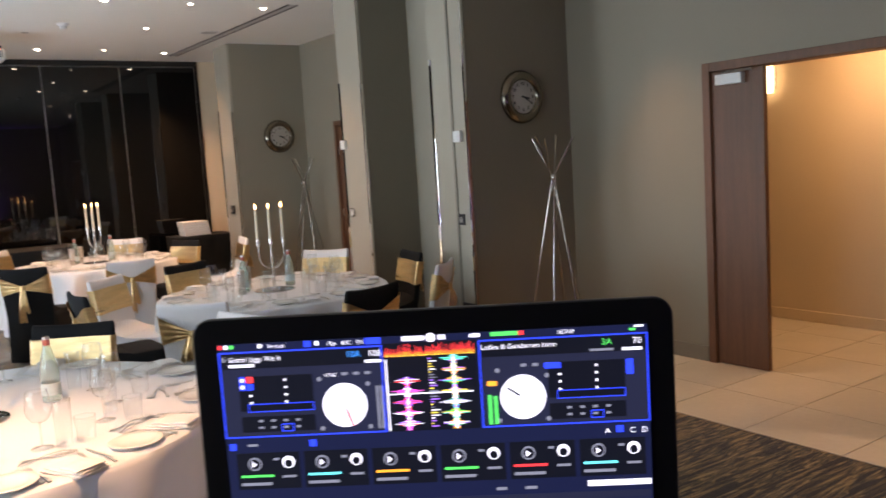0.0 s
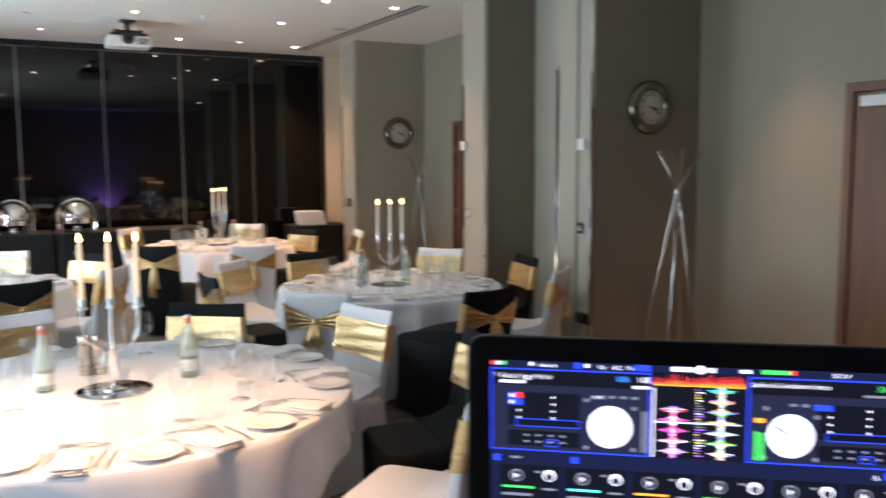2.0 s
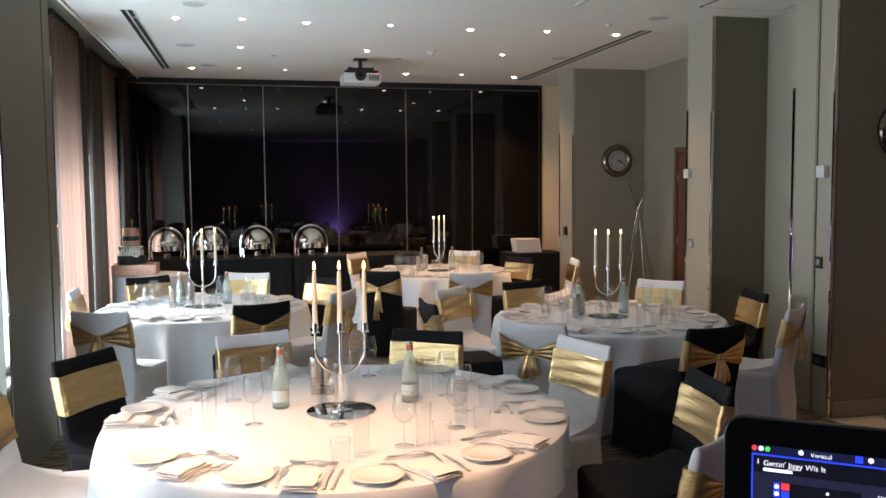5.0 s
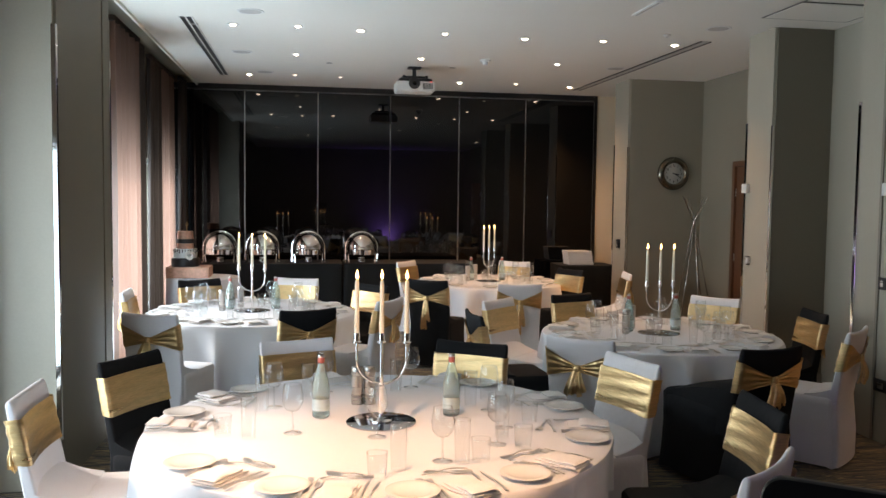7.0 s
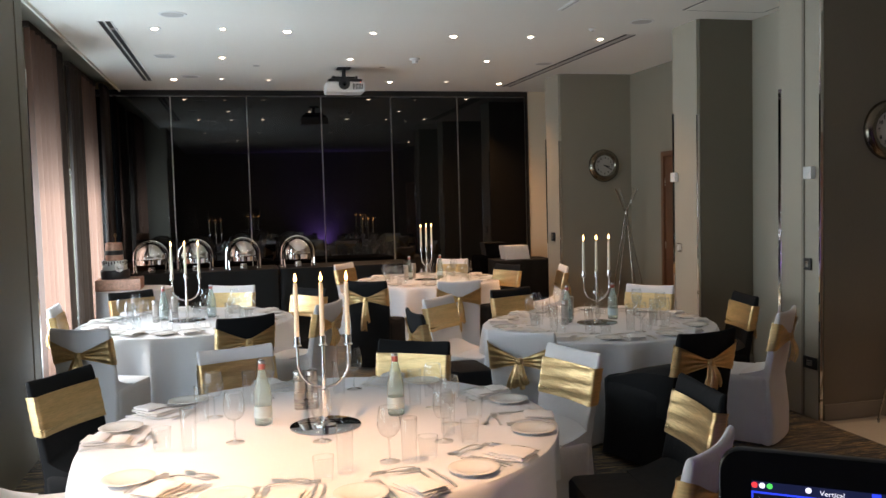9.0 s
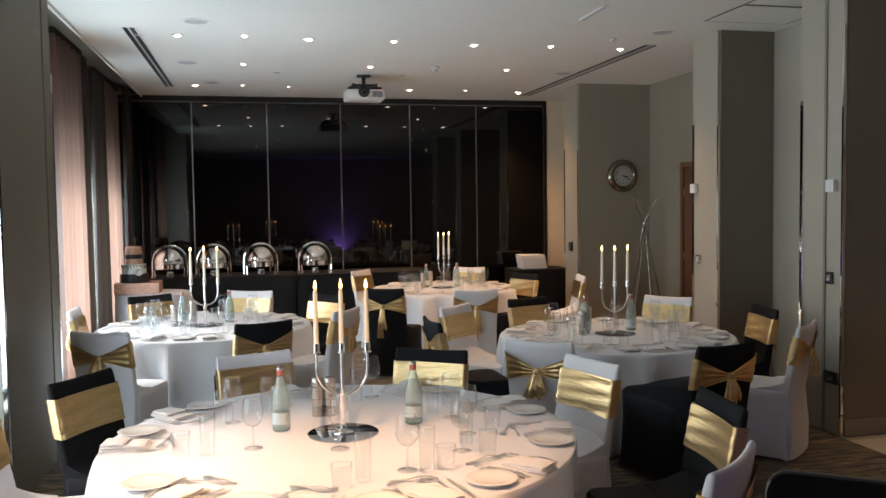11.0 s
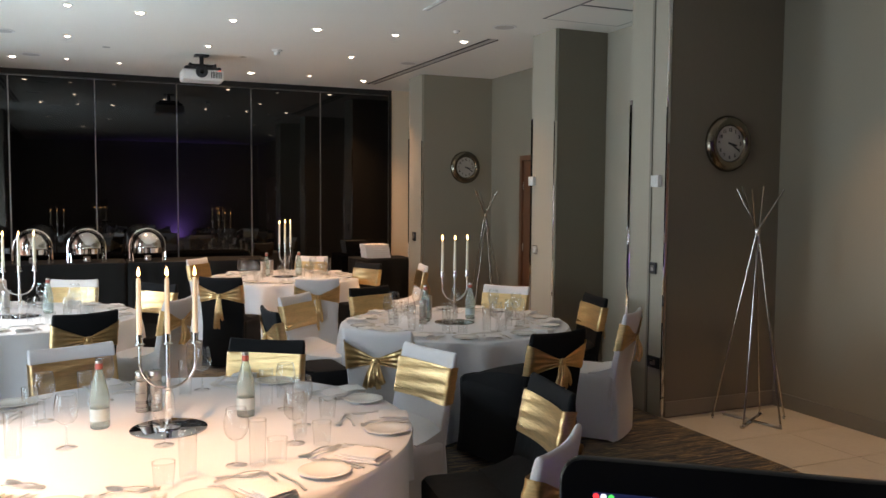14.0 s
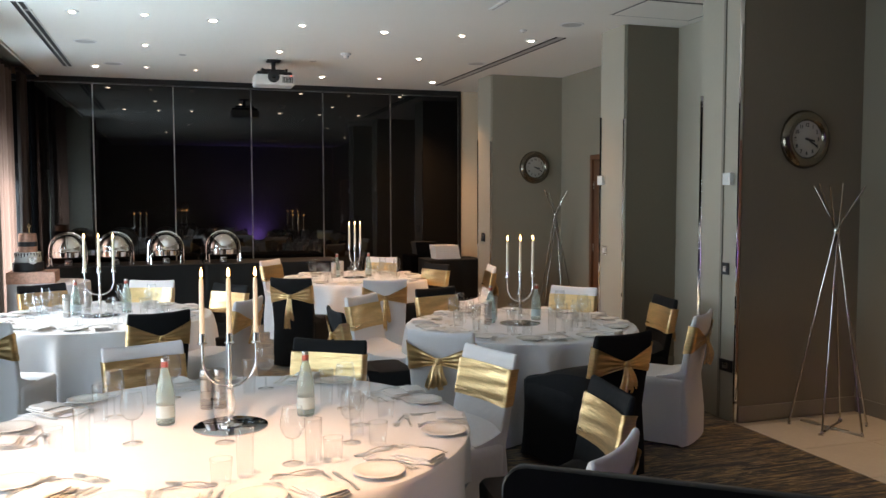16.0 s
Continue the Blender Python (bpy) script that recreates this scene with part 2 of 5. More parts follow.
def box(bm, x0, x1, y0, y1, z0, z1, bevel=0.0, m=None):
    FLAT.add(id(bm))
    r = bmesh.ops.create_cube(bm, size=1.0)
    vs = r["verts"]
    bmesh.ops.scale(bm, vec=(x1 - x0, y1 - y0, z1 - z0), verts=vs)
    bmesh.ops.translate(bm, vec=((x0 + x1) / 2, (y0 + y1) / 2, (z0 + z1) / 2), verts=vs)
    if bevel:
        es = list({e for v in vs for e in v.link_edges})
        g = bmesh.ops.bevel(bm, geom=es, offset=bevel, segments=2, affect="EDGES", profile=0.5)
        vs = list({v for f in g["faces"] for v in f.verts} | {v for v in vs if v.is_valid})
    if m is not None:
        bmesh.ops.transform(bm, matrix=m, verts=vs)
    return bm


def boxed(x0, x1, y0, y1, z0, z1, bevel=0.0):
    return box(bmesh.new(), x0, x1, y0, y1, z0, z1, bevel)


def rings(bm, loops, cap0=True, cap1=True, closed=True):
    """Skins a list of equal loops of points."""
    rows = [[bm.verts.new(p) for p in lp] for lp in loops]
    n = len(rows[0])
    for a, b in zip(rows, rows[1:]):
        for i in range(n if closed else n - 1):
            j = (i + 1) % n
            bm.faces.new((a[i], a[j], b[j], b[i]))
    if closed and cap0:
        bm.faces.new(rows[0][::-1])
    if closed and cap1:
        bm.faces.new(rows[-1])
    return bm


def lathe(profile, seg=24, bm=None, at=(0, 0, 0), cap0=True, cap1=True):
    bm = bm or bmesh.new()
    loops = [[(at[0] + max(r, 1e-4) * math.cos(2 * math.pi * i / seg), at[1] + max(r, 1e-4) * math.sin(2 * math.pi * i / seg), at[2] + z)
              for i in range(seg)] for r, z in profile]
    return rings(bm, loops, cap0, cap1)


def tube(points, radius, seg=10, bm=None):
    """A round bar along points; radius may be a list."""
    bm = bm or bmesh.new()
    pts = [Vector(p) for p in points]
    loops = []
    side = None
    for i, p in enumerate(pts):
        d = (pts[min(i + 1, len(pts) - 1)] - pts[max(i - 1, 0)]).normalized()
        if side is None:
            side = d.orthogonal().normalized()
        side = (side - d * side.dot(d)).normalized()
        up = d.cross(side)
        r = radius[i] if isinstance(radius, (list, tuple)) else radius
        loops.append([p + (side * math.cos(2 * math.pi * k / seg) + up * math.sin(2 * math.pi * k / seg)) * r for k in range(seg)])
    return rings(bm, loops)


def wall(name, x0, x1, y0, y1, z0, z1, material, bevel=0.0):
    ob = part(name, boxed(x0, x1, y0, y1, z0, z1, bevel), material, smooth=False)
    return tagged(ob, kind="structure")


# ---- structure ----
XO = 5.49      # inner face of the door wall
YB = 12.30     # face of the black folding partition
XW = -1.75     # inner face of the window wall
Y0 = -3.0      # wall behind the camera
tagged(part("floor", boxed(XW - 0.3, 4.35, Y0, YB + 0.6, -0.1, 0.0), M_CARPET, smooth=False), "dark carpet with fine olive and brown stripes", "carpet", kind="structure")
tagged(part("floor_tile_bed", boxed(4.35, 8.0, Y0, 13.0, -0.1, -0.006), M_GROUT, smooth=False), "grout bed under cream floor tiles", "floor", kind="structure")
tagged(part("ceiling", boxed(-1.32, 8.0, Y0, 13.2, CEIL, CEIL + 0.2), M_CEIL, smooth=False), "flat white painted ceiling with small downlights", "ceiling", kind="structure")
wall("curtain_pocket_top", XW - 0.3, -1.32, Y0, 13.2, CEIL + 0.16, CEIL + 0.3, M_WALL)
wall("curtain_pocket_edge", -1.322, -1.30, Y0, 13.0, CEIL - 0.03, CEIL + 0.16, M_CEIL)
wall("wall_south", XW - 0.3, 8.0, Y0 - 0.2, Y0, 0, CEIL + 0.2, M_WALL)
wall("wall_north", XW - 0.3, 8.0, 12.75, 12.95, 0, CEIL + 0.2, M_BEIGE)
# window wall with two long openings
WIN = ((0.8, 4.9), (6.7, 11.8))
SILL, HEAD = 0.25, 2.2
wall("wall_west_base", XW - 0.2, XW, Y0, 12.75, 0, SILL, M_WALL)
wall("wall_west_head", XW - 0.2, XW, Y0, 12.75, HEAD, CEIL + 0.2, M_WALL)
for i, (a, b) in enumerate(((Y0, WIN[0][0]), (WIN[0][1], WIN[1][0]), (WIN[1][1], 12.75))):
    wall("wall_west_pier_%d" % (i + 1), XW - 0.2, XW, a, b, SILL, HEAD, M_WALL)


def window(name, y0, y1):
    w = thing(name, pose(XW - 0.1, (y0 + y1) / 2, SILL), "wide aluminium-framed window letting in bright daylight", "window", kind="structure")
    h, v = (y1 - y0) / 2, HEAD - SILL
    bm = bmesh.new()
    for z0, z1 in ((0, 0.05), (v - 0.05, v)):
        box(bm, -0.03, 0.03, -h, h, z0, z1, 0.004)
    n = max(2, round((y1 - y0) / 1.2))
    for k in range(n + 1):
        y = -h + 0.025 + (2 * h - 0.05) * k / n
        box(bm, -0.03, 0.03, y - 0.025, y + 0.025, 0.05, v - 0.05, 0.004)
    part("window_frame", bm, M_ALU, w)
    for k in range(n):
        ya, yb = -h + 2 * h * k / n + 0.05, -h + 2 * h * (k + 1) / n - 0.05
        p = part("pane", boxed(-0.004, 0.004, ya, yb, 0.05, v - 0.05), M_GLASS, w)
        p.visible_shadow = False
    part("window_sill", boxed(0.03, 0.2, -h, h, -0.03, 0.0, 0.006), M_WHITE_PLASTIC, w)
    return w


window("window_1", *WIN[0])
window("window_2", *WIN[1])
# door wall with its opening
DY0, DY1, DZ = 2.30, 3.72, 2.18
wall("wall_east_near", XO, XO + 0.16, Y0, DY0, 0, CEIL, M_WALL)
wall("wall_east_far", XO, XO + 0.16, DY1, 8.05, 0, CEIL, M_WALL)
wall("wall_east_lintel", XO, XO + 0.16, DY0, DY1, DZ, CEIL, M_WALL)
wall("wall_east_bay_lintel", XO, XO + 0.16, 8.05, 9.55, DZ, CEIL, M_WALL)
wall("wall_east_end", XO, XO + 0.16, 9.55, 12.75, 0, CEIL, M_WALL)
wall("corridor_wall_east", 7.2, 7.35, Y0, 12.75, 0, CEIL, M_BEIGE)
wall("corridor_wall_end", 5.65, 7.2, 11.0, 11.15, 0, CEIL, M_BEIGE)
wall("corridor_baseboard", 7.18, 7.2, Y0, 11.0, 0, 0.1, M_BEIGE, 0.004)
# pilasters between the bays on the door side
for i, (x, y, x1, d) in enumerate(((4.351, 5.21, XO, 0.47), (4.47, 7.07, 5.06, 0.45), (4.44, 10.48, XO, 0.49))):
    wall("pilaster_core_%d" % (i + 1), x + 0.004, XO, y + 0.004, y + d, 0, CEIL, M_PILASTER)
    # front panels darker than the cores; the third takes the lighter wall colour
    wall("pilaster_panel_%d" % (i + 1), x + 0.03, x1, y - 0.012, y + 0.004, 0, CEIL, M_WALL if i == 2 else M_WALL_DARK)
    wall("pilaster_chrome_%d" % (i + 1), x - 0.004, x + 0.022, y - 0.016, y + 0.004, 0.0, 2.45 if i else CEIL, M_CHROME, 0.003)
    wall("pilaster_reveal_%d" % (i + 1), x - 0.006, x + 0.004, y + d - 0.035, y + d, 0, 2.5, M_CHROME, 0.002)
    wall("pilaster_baseboard_%d" % (i + 1), x + 0.03, x1, y - 0.026, y - 0.012, 0, 0.12, M_SKIRT, 0.003)
wall("pilaster_slit", 4.344, 4.352, 5.375, 5.40, 0, CEIL, M_SKIRT)
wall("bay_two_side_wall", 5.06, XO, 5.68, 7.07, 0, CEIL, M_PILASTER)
wall("door_wall_baseboard", XO - 0.014, XO, 3.79, 5.18, 0, 0.12, M_SKIRT, 0.003)
# window-side pilaster
wall("pilaster_core_4", XW, -1.195, 5.03, 6.35, 0, CEIL + 0.16, M_PILASTER)
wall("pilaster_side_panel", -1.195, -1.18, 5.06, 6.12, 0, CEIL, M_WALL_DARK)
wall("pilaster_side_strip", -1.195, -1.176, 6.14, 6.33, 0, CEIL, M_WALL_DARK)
wall("pilaster_chrome_4", -1.2, -1.172, 5.02, 5.052, 0, 2.7, M_CHROME, 0.003)
wall("pilaster_chrome_5", -1.2, -1.172, 6.33, 6.36, 0, 2.7, M_CHROME, 0.003)


# black folding partition: six hinged panels in an aluminium-edged frame
def folding_partition():
    t = thing("folding_partition", pose(0, YB, 0), "glossy black folding partition wall of tall panels with thin metal edges", "partition", kind="structure")
    xs = (-1.75, -0.65, 0.396, 1.458, 2.495, 3.525, 4.615)
    part("header", boxed(-1.75, 4.66, 0.0, 0.12, 3.27, CEIL), M_BLACK_FRAME, t)
    part("jamb", boxed(4.615, 4.66, 0.0, 0.12, 0, 3.27), M_BLACK_FRAME, t)
    for a, b in zip(xs, xs[1:]):
        p = part("panel", boxed(a + 0.004, b - 0.004, 0.01, 0.09, 0.02, 3.262, 0.003), M_BLACK_GLOSS, t)
        bm = bmesh.new()
        box(bm, a + 0.008, b - 0.008, 0.004, 0.0095, 3.25, 3.256)
        for x in (a + 0.003, b - 0.0075):
            box(bm, x, x + 0.0045, 0.004, 0.0095, 0.02, 3.249)
        part("edge_trim", bm, M_ALU, p)
    return t


folding_partition()
wall("partition_return", 4.66, XO, YB + 0.02, YB + 0.14, 0, CEIL, M_BEIGE)


# ceiling fittings
def slot_diffuser(x, y0, y1):
    t = thing("slot_diffuser", pose(x, (y0 + y1) / 2, CEIL), "long black twin-slot air diffuser in the ceiling", "air vent")
    h = (y1 - y0) / 2
    bm = bmesh.new()
    for a, b in ((-0.062, -0.05), (-0.008, 0.008), (0.05, 0.062)):
        box(bm, a, b, -h, h, -0.007, 0.0)
    part("frame", bm, M_WHITE_PLASTIC, t)
    for a in (-0.05, 0.008):
        part("slot", boxed(a, a + 0.042, -h, h, -0.004, 0.0), M_DARK_PLASTIC, t)


slot_diffuser(-0.845, 7.8, 11.38)
_t = thing("ceiling_track", pose(4.15, 9.77, CEIL, 0, 0, 0.9), "narrow metal guide track set into the ceiling", "track")
# rails coloured black, putting the shadow along the track's edges into them
for _a in (-0.058, 0.040):
    part("rail", boxed(_a, _a + 0.018, -1.93, 1.93, -0.010, 0.0), M_BLACK_FRAME, _t)
part("groove", boxed(-0.040, 0.040, -1.93, 1.93, -0.005, 0.0), M_GRILLE, _t)


def downlight(x, y, r, bright):
    t = thing("downlight", pose(x, y, CEIL), "small round recessed ceiling downlight, lit warm white", "downlight", "ceiling downlights")
    part("trim_ring", lathe([(r * 0.57, -0.002), (r * 0.74, -0.008), (r, -0.007), (r * 1.05, -0.001), (r * 1.05, 0)], 20, cap0=False), M_WHITE_PLASTIC, t)
    part("bulb", lathe([(0.001, -0.016), (r * 0.3, -0.0145), (r * 0.46, -0.009), (r * 0.5, -0.004), (r * 0.5, 0)], 20), M_DOWNLIGHT if bright else M_DOWNLIGHT_DIM, t)


# fittings at x 0.25 and 4.95 are unseen, added with their lamps
for x, y, s, b in ((-0.45, 8.05, 0.055, 1), (0.15, 7.99, 0.045, 1), (0.745, 8.06, 0.06, 1), (1.56, 8.03, 0.045, 1), (2.385, 8.11, 0.06, 1), (3.18, 8.05, 0.045, 1), (3.96, 8.09, 0.06, 1),
                   (0.115, 9.55, 0.045, 1), (1.53, 9.52, 0.045, 1), (3.16, 9.53, 0.045, 1), (-0.515, 11.25, 0.06, 1), (0.08, 11.16, 0.045, 0), (0.675, 11.22, 0.045, 0),
                   (2.32, 11.34, 0.06, 1), (3.1, 11.27, 0.045, 0), (3.92, 11.42, 0.06, 1), (0.25, 2.55, 0.06, 1), (4.95, 4.1, 0.06, 1), (4.95, 1.6, 0.06, 1), (2.4, 4.9, 0.06, 0), (3.9, 4.9, 0.06, 0), (-0.45, 4.9, 0.06, 0), (0.75, 4.9, 0.06, 0)):
    downlight(x, y, s, b)


def ceiling_speaker(x, y):
    t = thing("ceiling_speaker", pose(x, y, CEIL), "round off-white ceiling speaker grille", "ceiling speaker", "ceiling speakers")
    part("rim", lathe([(0.095, -0.004), (0.1, -0.007), (0.115, -0.005), (0.118, 0)], 28, cap0=False), M_WHITE_PLASTIC, t)
    part("grille", lathe([(0.001, -0.006), (0.06, -0.0055), (0.096, -0.004), (0.096, 0)], 28), M_GRILLE, t)


for x, y in ((-0.48, 9.54), (4.0, 7.24), (3.94, 9.68), (-0.25, 7.45), (-0.3, 11.0)):
    ceiling_speaker(x, y)
_t = thing("smoke_detector", pose(2.27, 9.45, CEIL), "white plastic smoke detector under the ceiling", "smoke detector")
part("base", lathe([(0.055, -0.02), (0.06, -0.014), (0.06, 0)], 24), M_WHITE_PLASTIC, _t)
part("sensor_head", lathe([(0.001, -0.062), (0.025, -0.06), (0.034, -0.05), (0.034, -0.03), (0.045, -0.02)], 24), M_WHITE_PLASTIC, _t)
for _y0, _y1 in ((6.13, 6.74), (5.72, 6.115)):
    _t = thing("ceiling_hatch", pose(4.545, (_y0 + _y1) / 2, CEIL), "square access hatch with a dark shadow gap in the ceiling", "hatch", "ceiling hatches")
    _h = (_y1 - _y0) / 2
    part("hatch_panel", boxed(-0.39, 0.39, -_h + 0.02, _h - 0.02, -0.006, 0.0, 0.002), M_CEIL, _t)
    _bm = bmesh.new()
    for a in ((-0.41, -0.392, -_h, _h), (0.392, 0.41, -_h, _h), (-0.392, 0.392, -_h, -_h + 0.018), (-0.392, 0.392, _h - 0.018, _h)):
        box(_bm, *a, -0.003, 0.0)
    part("shadow_gap", _bm, M_DARK_PLASTIC, _t)


_t = thing("ceiling_sensor", pose(3.66, 7.61, CEIL), "tiny white ceiling sensor beside the downlights", "sensor")
part("housing", lathe([(0.02, -0.022), (0.034, -0.012), (0.036, 0)], 20), M_WHITE_PLASTIC, _t)
part("eye", lathe([(0.001, -0.028), (0.012, -0.026), (0.016, -0.02)], 16), M_GRILLE, _t)
_t = thing("linear_vent", pose(3.03, 6.6, CEIL), "short white linear ceiling vent", "air vent")
part("vent_frame", boxed(-0.03, 0.03, -0.26, 0.26, -0.012, 0.0, 0.003), M_WHITE_PLASTIC, _t)
part("vent_slot", boxed(-0.008, 0.008, -0.24, 0.24, -0.0135, -0.011), M_GRILLE, _t)
for _x, _y in ((-0.81, 8.1), (0.5, 10.1), (2.0, 10.1)):
    _t = thing("sprinkler_cap", pose(_x, _y, CEIL), "flat white concealed sprinkler cover", "sprinkler", "ceiling sprinklers")
    part("cover_plate", lathe([(0.038, -0.005), (0.04, -0.003), (0.04, 0)], 20), M_GRILLE, _t)


def projector():
    t = thing("projector", pose(1.54, 10.2, CEIL), "white ceiling-mounted projector on a short black bracket", "projector")
    part("mount_plate", boxed(-0.08, 0.08, -0.08, 0.08, -0.015, 0, 0.003), M_DARK_PLASTIC, t)
    part("mount_arm", tube([(0, 0, -0.015), (0, 0, -0.11)], 0.025), M_DARK_PLASTIC, t)
    bm = bmesh.new()
    for sx in (-1, 1):
        box(bm, sx * 0.14 - 0.012, sx * 0.14 + 0.012, -0.12, 0.12, -0.155, -0.11, 0.003)
    box(bm, -0.15, 0.15, -0.02, 0.02, -0.13, -0.105, 0.003)
    part("bracket", bm, M_DARK_PLASTIC, t)
    b = part("body", boxed(-0.235, 0.235, -0.17, 0.17, -0.31, -0.185, 0.022), M_WHITE_PLASTIC, t)
    m = Matrix.Translation((-0.02, -0.168, -0.215)) @ Euler((radians(90), 0, 0)).to_matrix().to_4x4()
    bm = lathe([(0.03, 0.03), (0.06, 0.035), (0.068, 0.03), (0.07, -0.02)], 28)
    bmesh.ops.transform(bm, matrix=m, verts=bm.verts)
    part("lens_ring", bm, M_DARK_PLASTIC, b)
    bm = lathe([(0.001, 0.034), (0.02, 0.032), (0.035, 0.026), (0.035, 0.0)], 24)
    bmesh.ops.transform(bm, matrix=m, verts=bm.verts)
    part("lens", bm, M_BLACK_GLOSS, b)
    bm = bmesh.new()
    for k in range(7):
        box(bm, 0.085 + k * 0.018, 0.095 + k * 0.018, -0.173, -0.168, -0.28, -0.21)
    part("vent", bm, M_DARK_PLASTIC, b)
    part("top_cover", boxed(-0.205, 0.205, -0.15, 0.15, -0.195, -0.150, 0.012), M_DARK_PLASTIC, b)
    part("status_light", boxed(0.18, 0.188, -0.1745, -0.169, -0.2, -0.192), glow("red_status_light", (1.0, 0.08, 0.04), 6.0), b)


projector()


# ---- doors ----
def door_frame(name, y0, y1, label):
    t = thing(name, pose(XO, (y0 + y1) / 2, 0), label, "door", kind="structure")
    h = (y1 - y0) / 2
    part("jamb", boxed(-0.02, 0.18, -h - 0.06, -h + 0.005, 0, DZ + 0.06, 0.004), M_WOOD, t)
    part("jamb", boxed(-0.02, 0.18, h - 0.005, h + 0.06, 0, DZ + 0.06, 0.004), M_WOOD, t)
    part("head", boxed(-0.02, 0.18, -h + 0.005, h - 0.005, DZ - 0.005, DZ + 0.06, 0.004), M_WOOD, t)
    return t


def door_leaf(parent, m, width, closer=True, lever=True):
    """A leaf hinged at its own origin, running along +x, thin along y."""
    bm = boxed(0.003, width, -0.022, 0.022, 0.008, DZ - 0.01, 0.003)
    bmesh.ops.transform(bm, matrix=m, verts=bm.verts)
    leaf = part("door_leaf", bm, M_WOOD, parent)
    if closer:
        bm = boxed(0.07, 0.29, -0.075, -0.022, DZ - 0.11, DZ - 0.035, 0.006)
        bmesh.ops.transform(bm, matrix=m, verts=bm.verts)
        part("door_closer", bm, M_WHITE_PLASTIC, leaf)
        bm = tube([(0.2, -0.05, DZ - 0.03), (0.36, -0.06, DZ - 0.022), (0.1, -0.03, DZ - 0.018)], 0.008, 8)
        bmesh.ops.transform(bm, matrix=m, verts=bm.verts)
        part("closer_arm", bm, M_STEEL, leaf)
    for z in (0.25, 1.05, 1.85):
        bm = tube([(-0.004, -0.024, z - 0.05), (-0.004, -0.024, z + 0.05)], 0.009, 8)
        bmesh.ops.transform(bm, matrix=m, verts=bm.verts)
        part("hinge", bm, M_STEEL, leaf)
    if lever:
        bm = boxed(width - 0.075, width - 0.03, -0.03, -0.022, 0.98, 1.2, 0.002)
        bmesh.ops.transform(bm, matrix=m, verts=bm.verts)
        part("handle_plate", bm, M_STEEL, leaf)
        bm = tube([(width - 0.05, -0.03, 1.08), (width - 0.05, -0.075, 1.08), (width - 0.06, -0.08, 1.08), (width - 0.17, -0.08, 1.08)], 0.01, 8)
        bmesh.ops.transform(bm, matrix=m, verts=bm.verts)
        part("lever_handle", bm, M_STEEL, leaf)
    return leaf


_d = door_frame("door_1", DY0, DY1, "walnut double door, narrow leaf shut and wide leaf open")
door_leaf(_d, pose(0.03, (DY1 - DY0) / 2, 0, 0, 0, -90), 0.43, lever=False)
door_leaf(_d, pose(0.0, -(DY1 - DY0) / 2 + 0.02, 0, 0, 0, 205), 0.80)
_d = door_frame("door_2", 8.05, 9.55, "walnut double door at the far bay, one leaf ajar")
door_leaf(_d, pose(0.03, 0.745, 0, 0, 0, -90), 0.73, closer=False)
door_leaf(_d, pose(0.0, -0.74, 0, 0, 0, 103), 0.74, closer=False)
_t = thing("door_stop", pose(4.93, 2.13, 0), "small steel door stop on the tiled floor", "door stop")
part("post", lathe([(0.02, 0), (0.02, 0.04), (0.017, 0.045)], 16), M_STEEL, _t)
part("bumper", tube([(0, 0, 0.03), (0.05, 0.02, 0.03)], 0.012), M_DARK_PLASTIC, _t)


def sconce(x, y, z):
    t = thing("wall_sconce", pose(x, y, z), "lit up-and-down wall sconce on the beige corridor wall", "wall lamp", "corridor sconces")
    part("back_plate", boxed(-0.015, 0, -0.05, 0.05, -0.1, 0.1, 0.003), M_STEEL, t)
    part("shade", lathe([(0.045, -0.13), (0.05, -0.12), (0.05, 0.12), (0.045, 0.13)], 20, at=(-0.065, 0, 0)), M_SCONCE, t)


sconce(7.2, 4.35, 2.2)
# second sconce added out of view
sconce(7.2, 2.2, 2.2)


# ---- curtains ----
def curtain(y0, y1, x, material, label, z1=3.3, amp=0.045, folds=None):
    t = thing("curtain", pose(x, (y0 + y1) / 2, 0), label, "curtain", "window curtains")
    n = int((y1 - y0) / 0.012)
    folds = folds or (y1 - y0) / 0.19
    loops = []
    for zz in (0.02, 0.8, 1.6, 2.4, z1):
        lp = []
        for i in range(n + 1):
            u = i / n
            k = 0.75 + 0.25 * (z1 - zz) / z1
            lp.append((amp * k * math.sin(2 * math.pi * folds * u + 1.6 * math.sin(4.3 * u + zz * 0.25) + 0.7 * math.sin(11 * u + y0)), -(y1 - y0) / 2 + (y1 - y0) * u, zz))
        loops.append(lp)
    bm = rings(bmesh.new(), loops, closed=False)
    part("drape", bm, material, t)
    part("heading_tape", boxed(-0.03, 0.03, -(y1 - y0) / 2, (y1 - y0) / 2, z1, z1 + 0.05, 0.004), M_CURTAIN_DARK, t)


_pink, _dark = "sheer brown curtain glowing pinkish where daylight comes through", "heavy dark brown floor-length curtain"
curtain(7.9, 9.05, -1.50, M_CURTAIN, _pink)
curtain(9.03, 9.5, -1.54, M_CURTAIN_DARK, _dark)
curtain(9.99, 10.78, -1.56, M_CURTAIN_DARK, _dark)
curtain(10.8, 11.72, -1.56, M_CURTAIN, _pink)
# end strip added to cover the bright window lamp beyond the sheer curtain
curtain(11.74, 12.22, -1.47, M_CURTAIN_DARK, _dark)
curtain(4.78, 4.99, -1.60, M_CURTAIN_DARK, _dark)


# ---- tables ----
TZ, TR = 0.72, 0.90
RADIUS = {"near": 1.03, "right": 0.89, "left": 0.90, "back": 0.90}
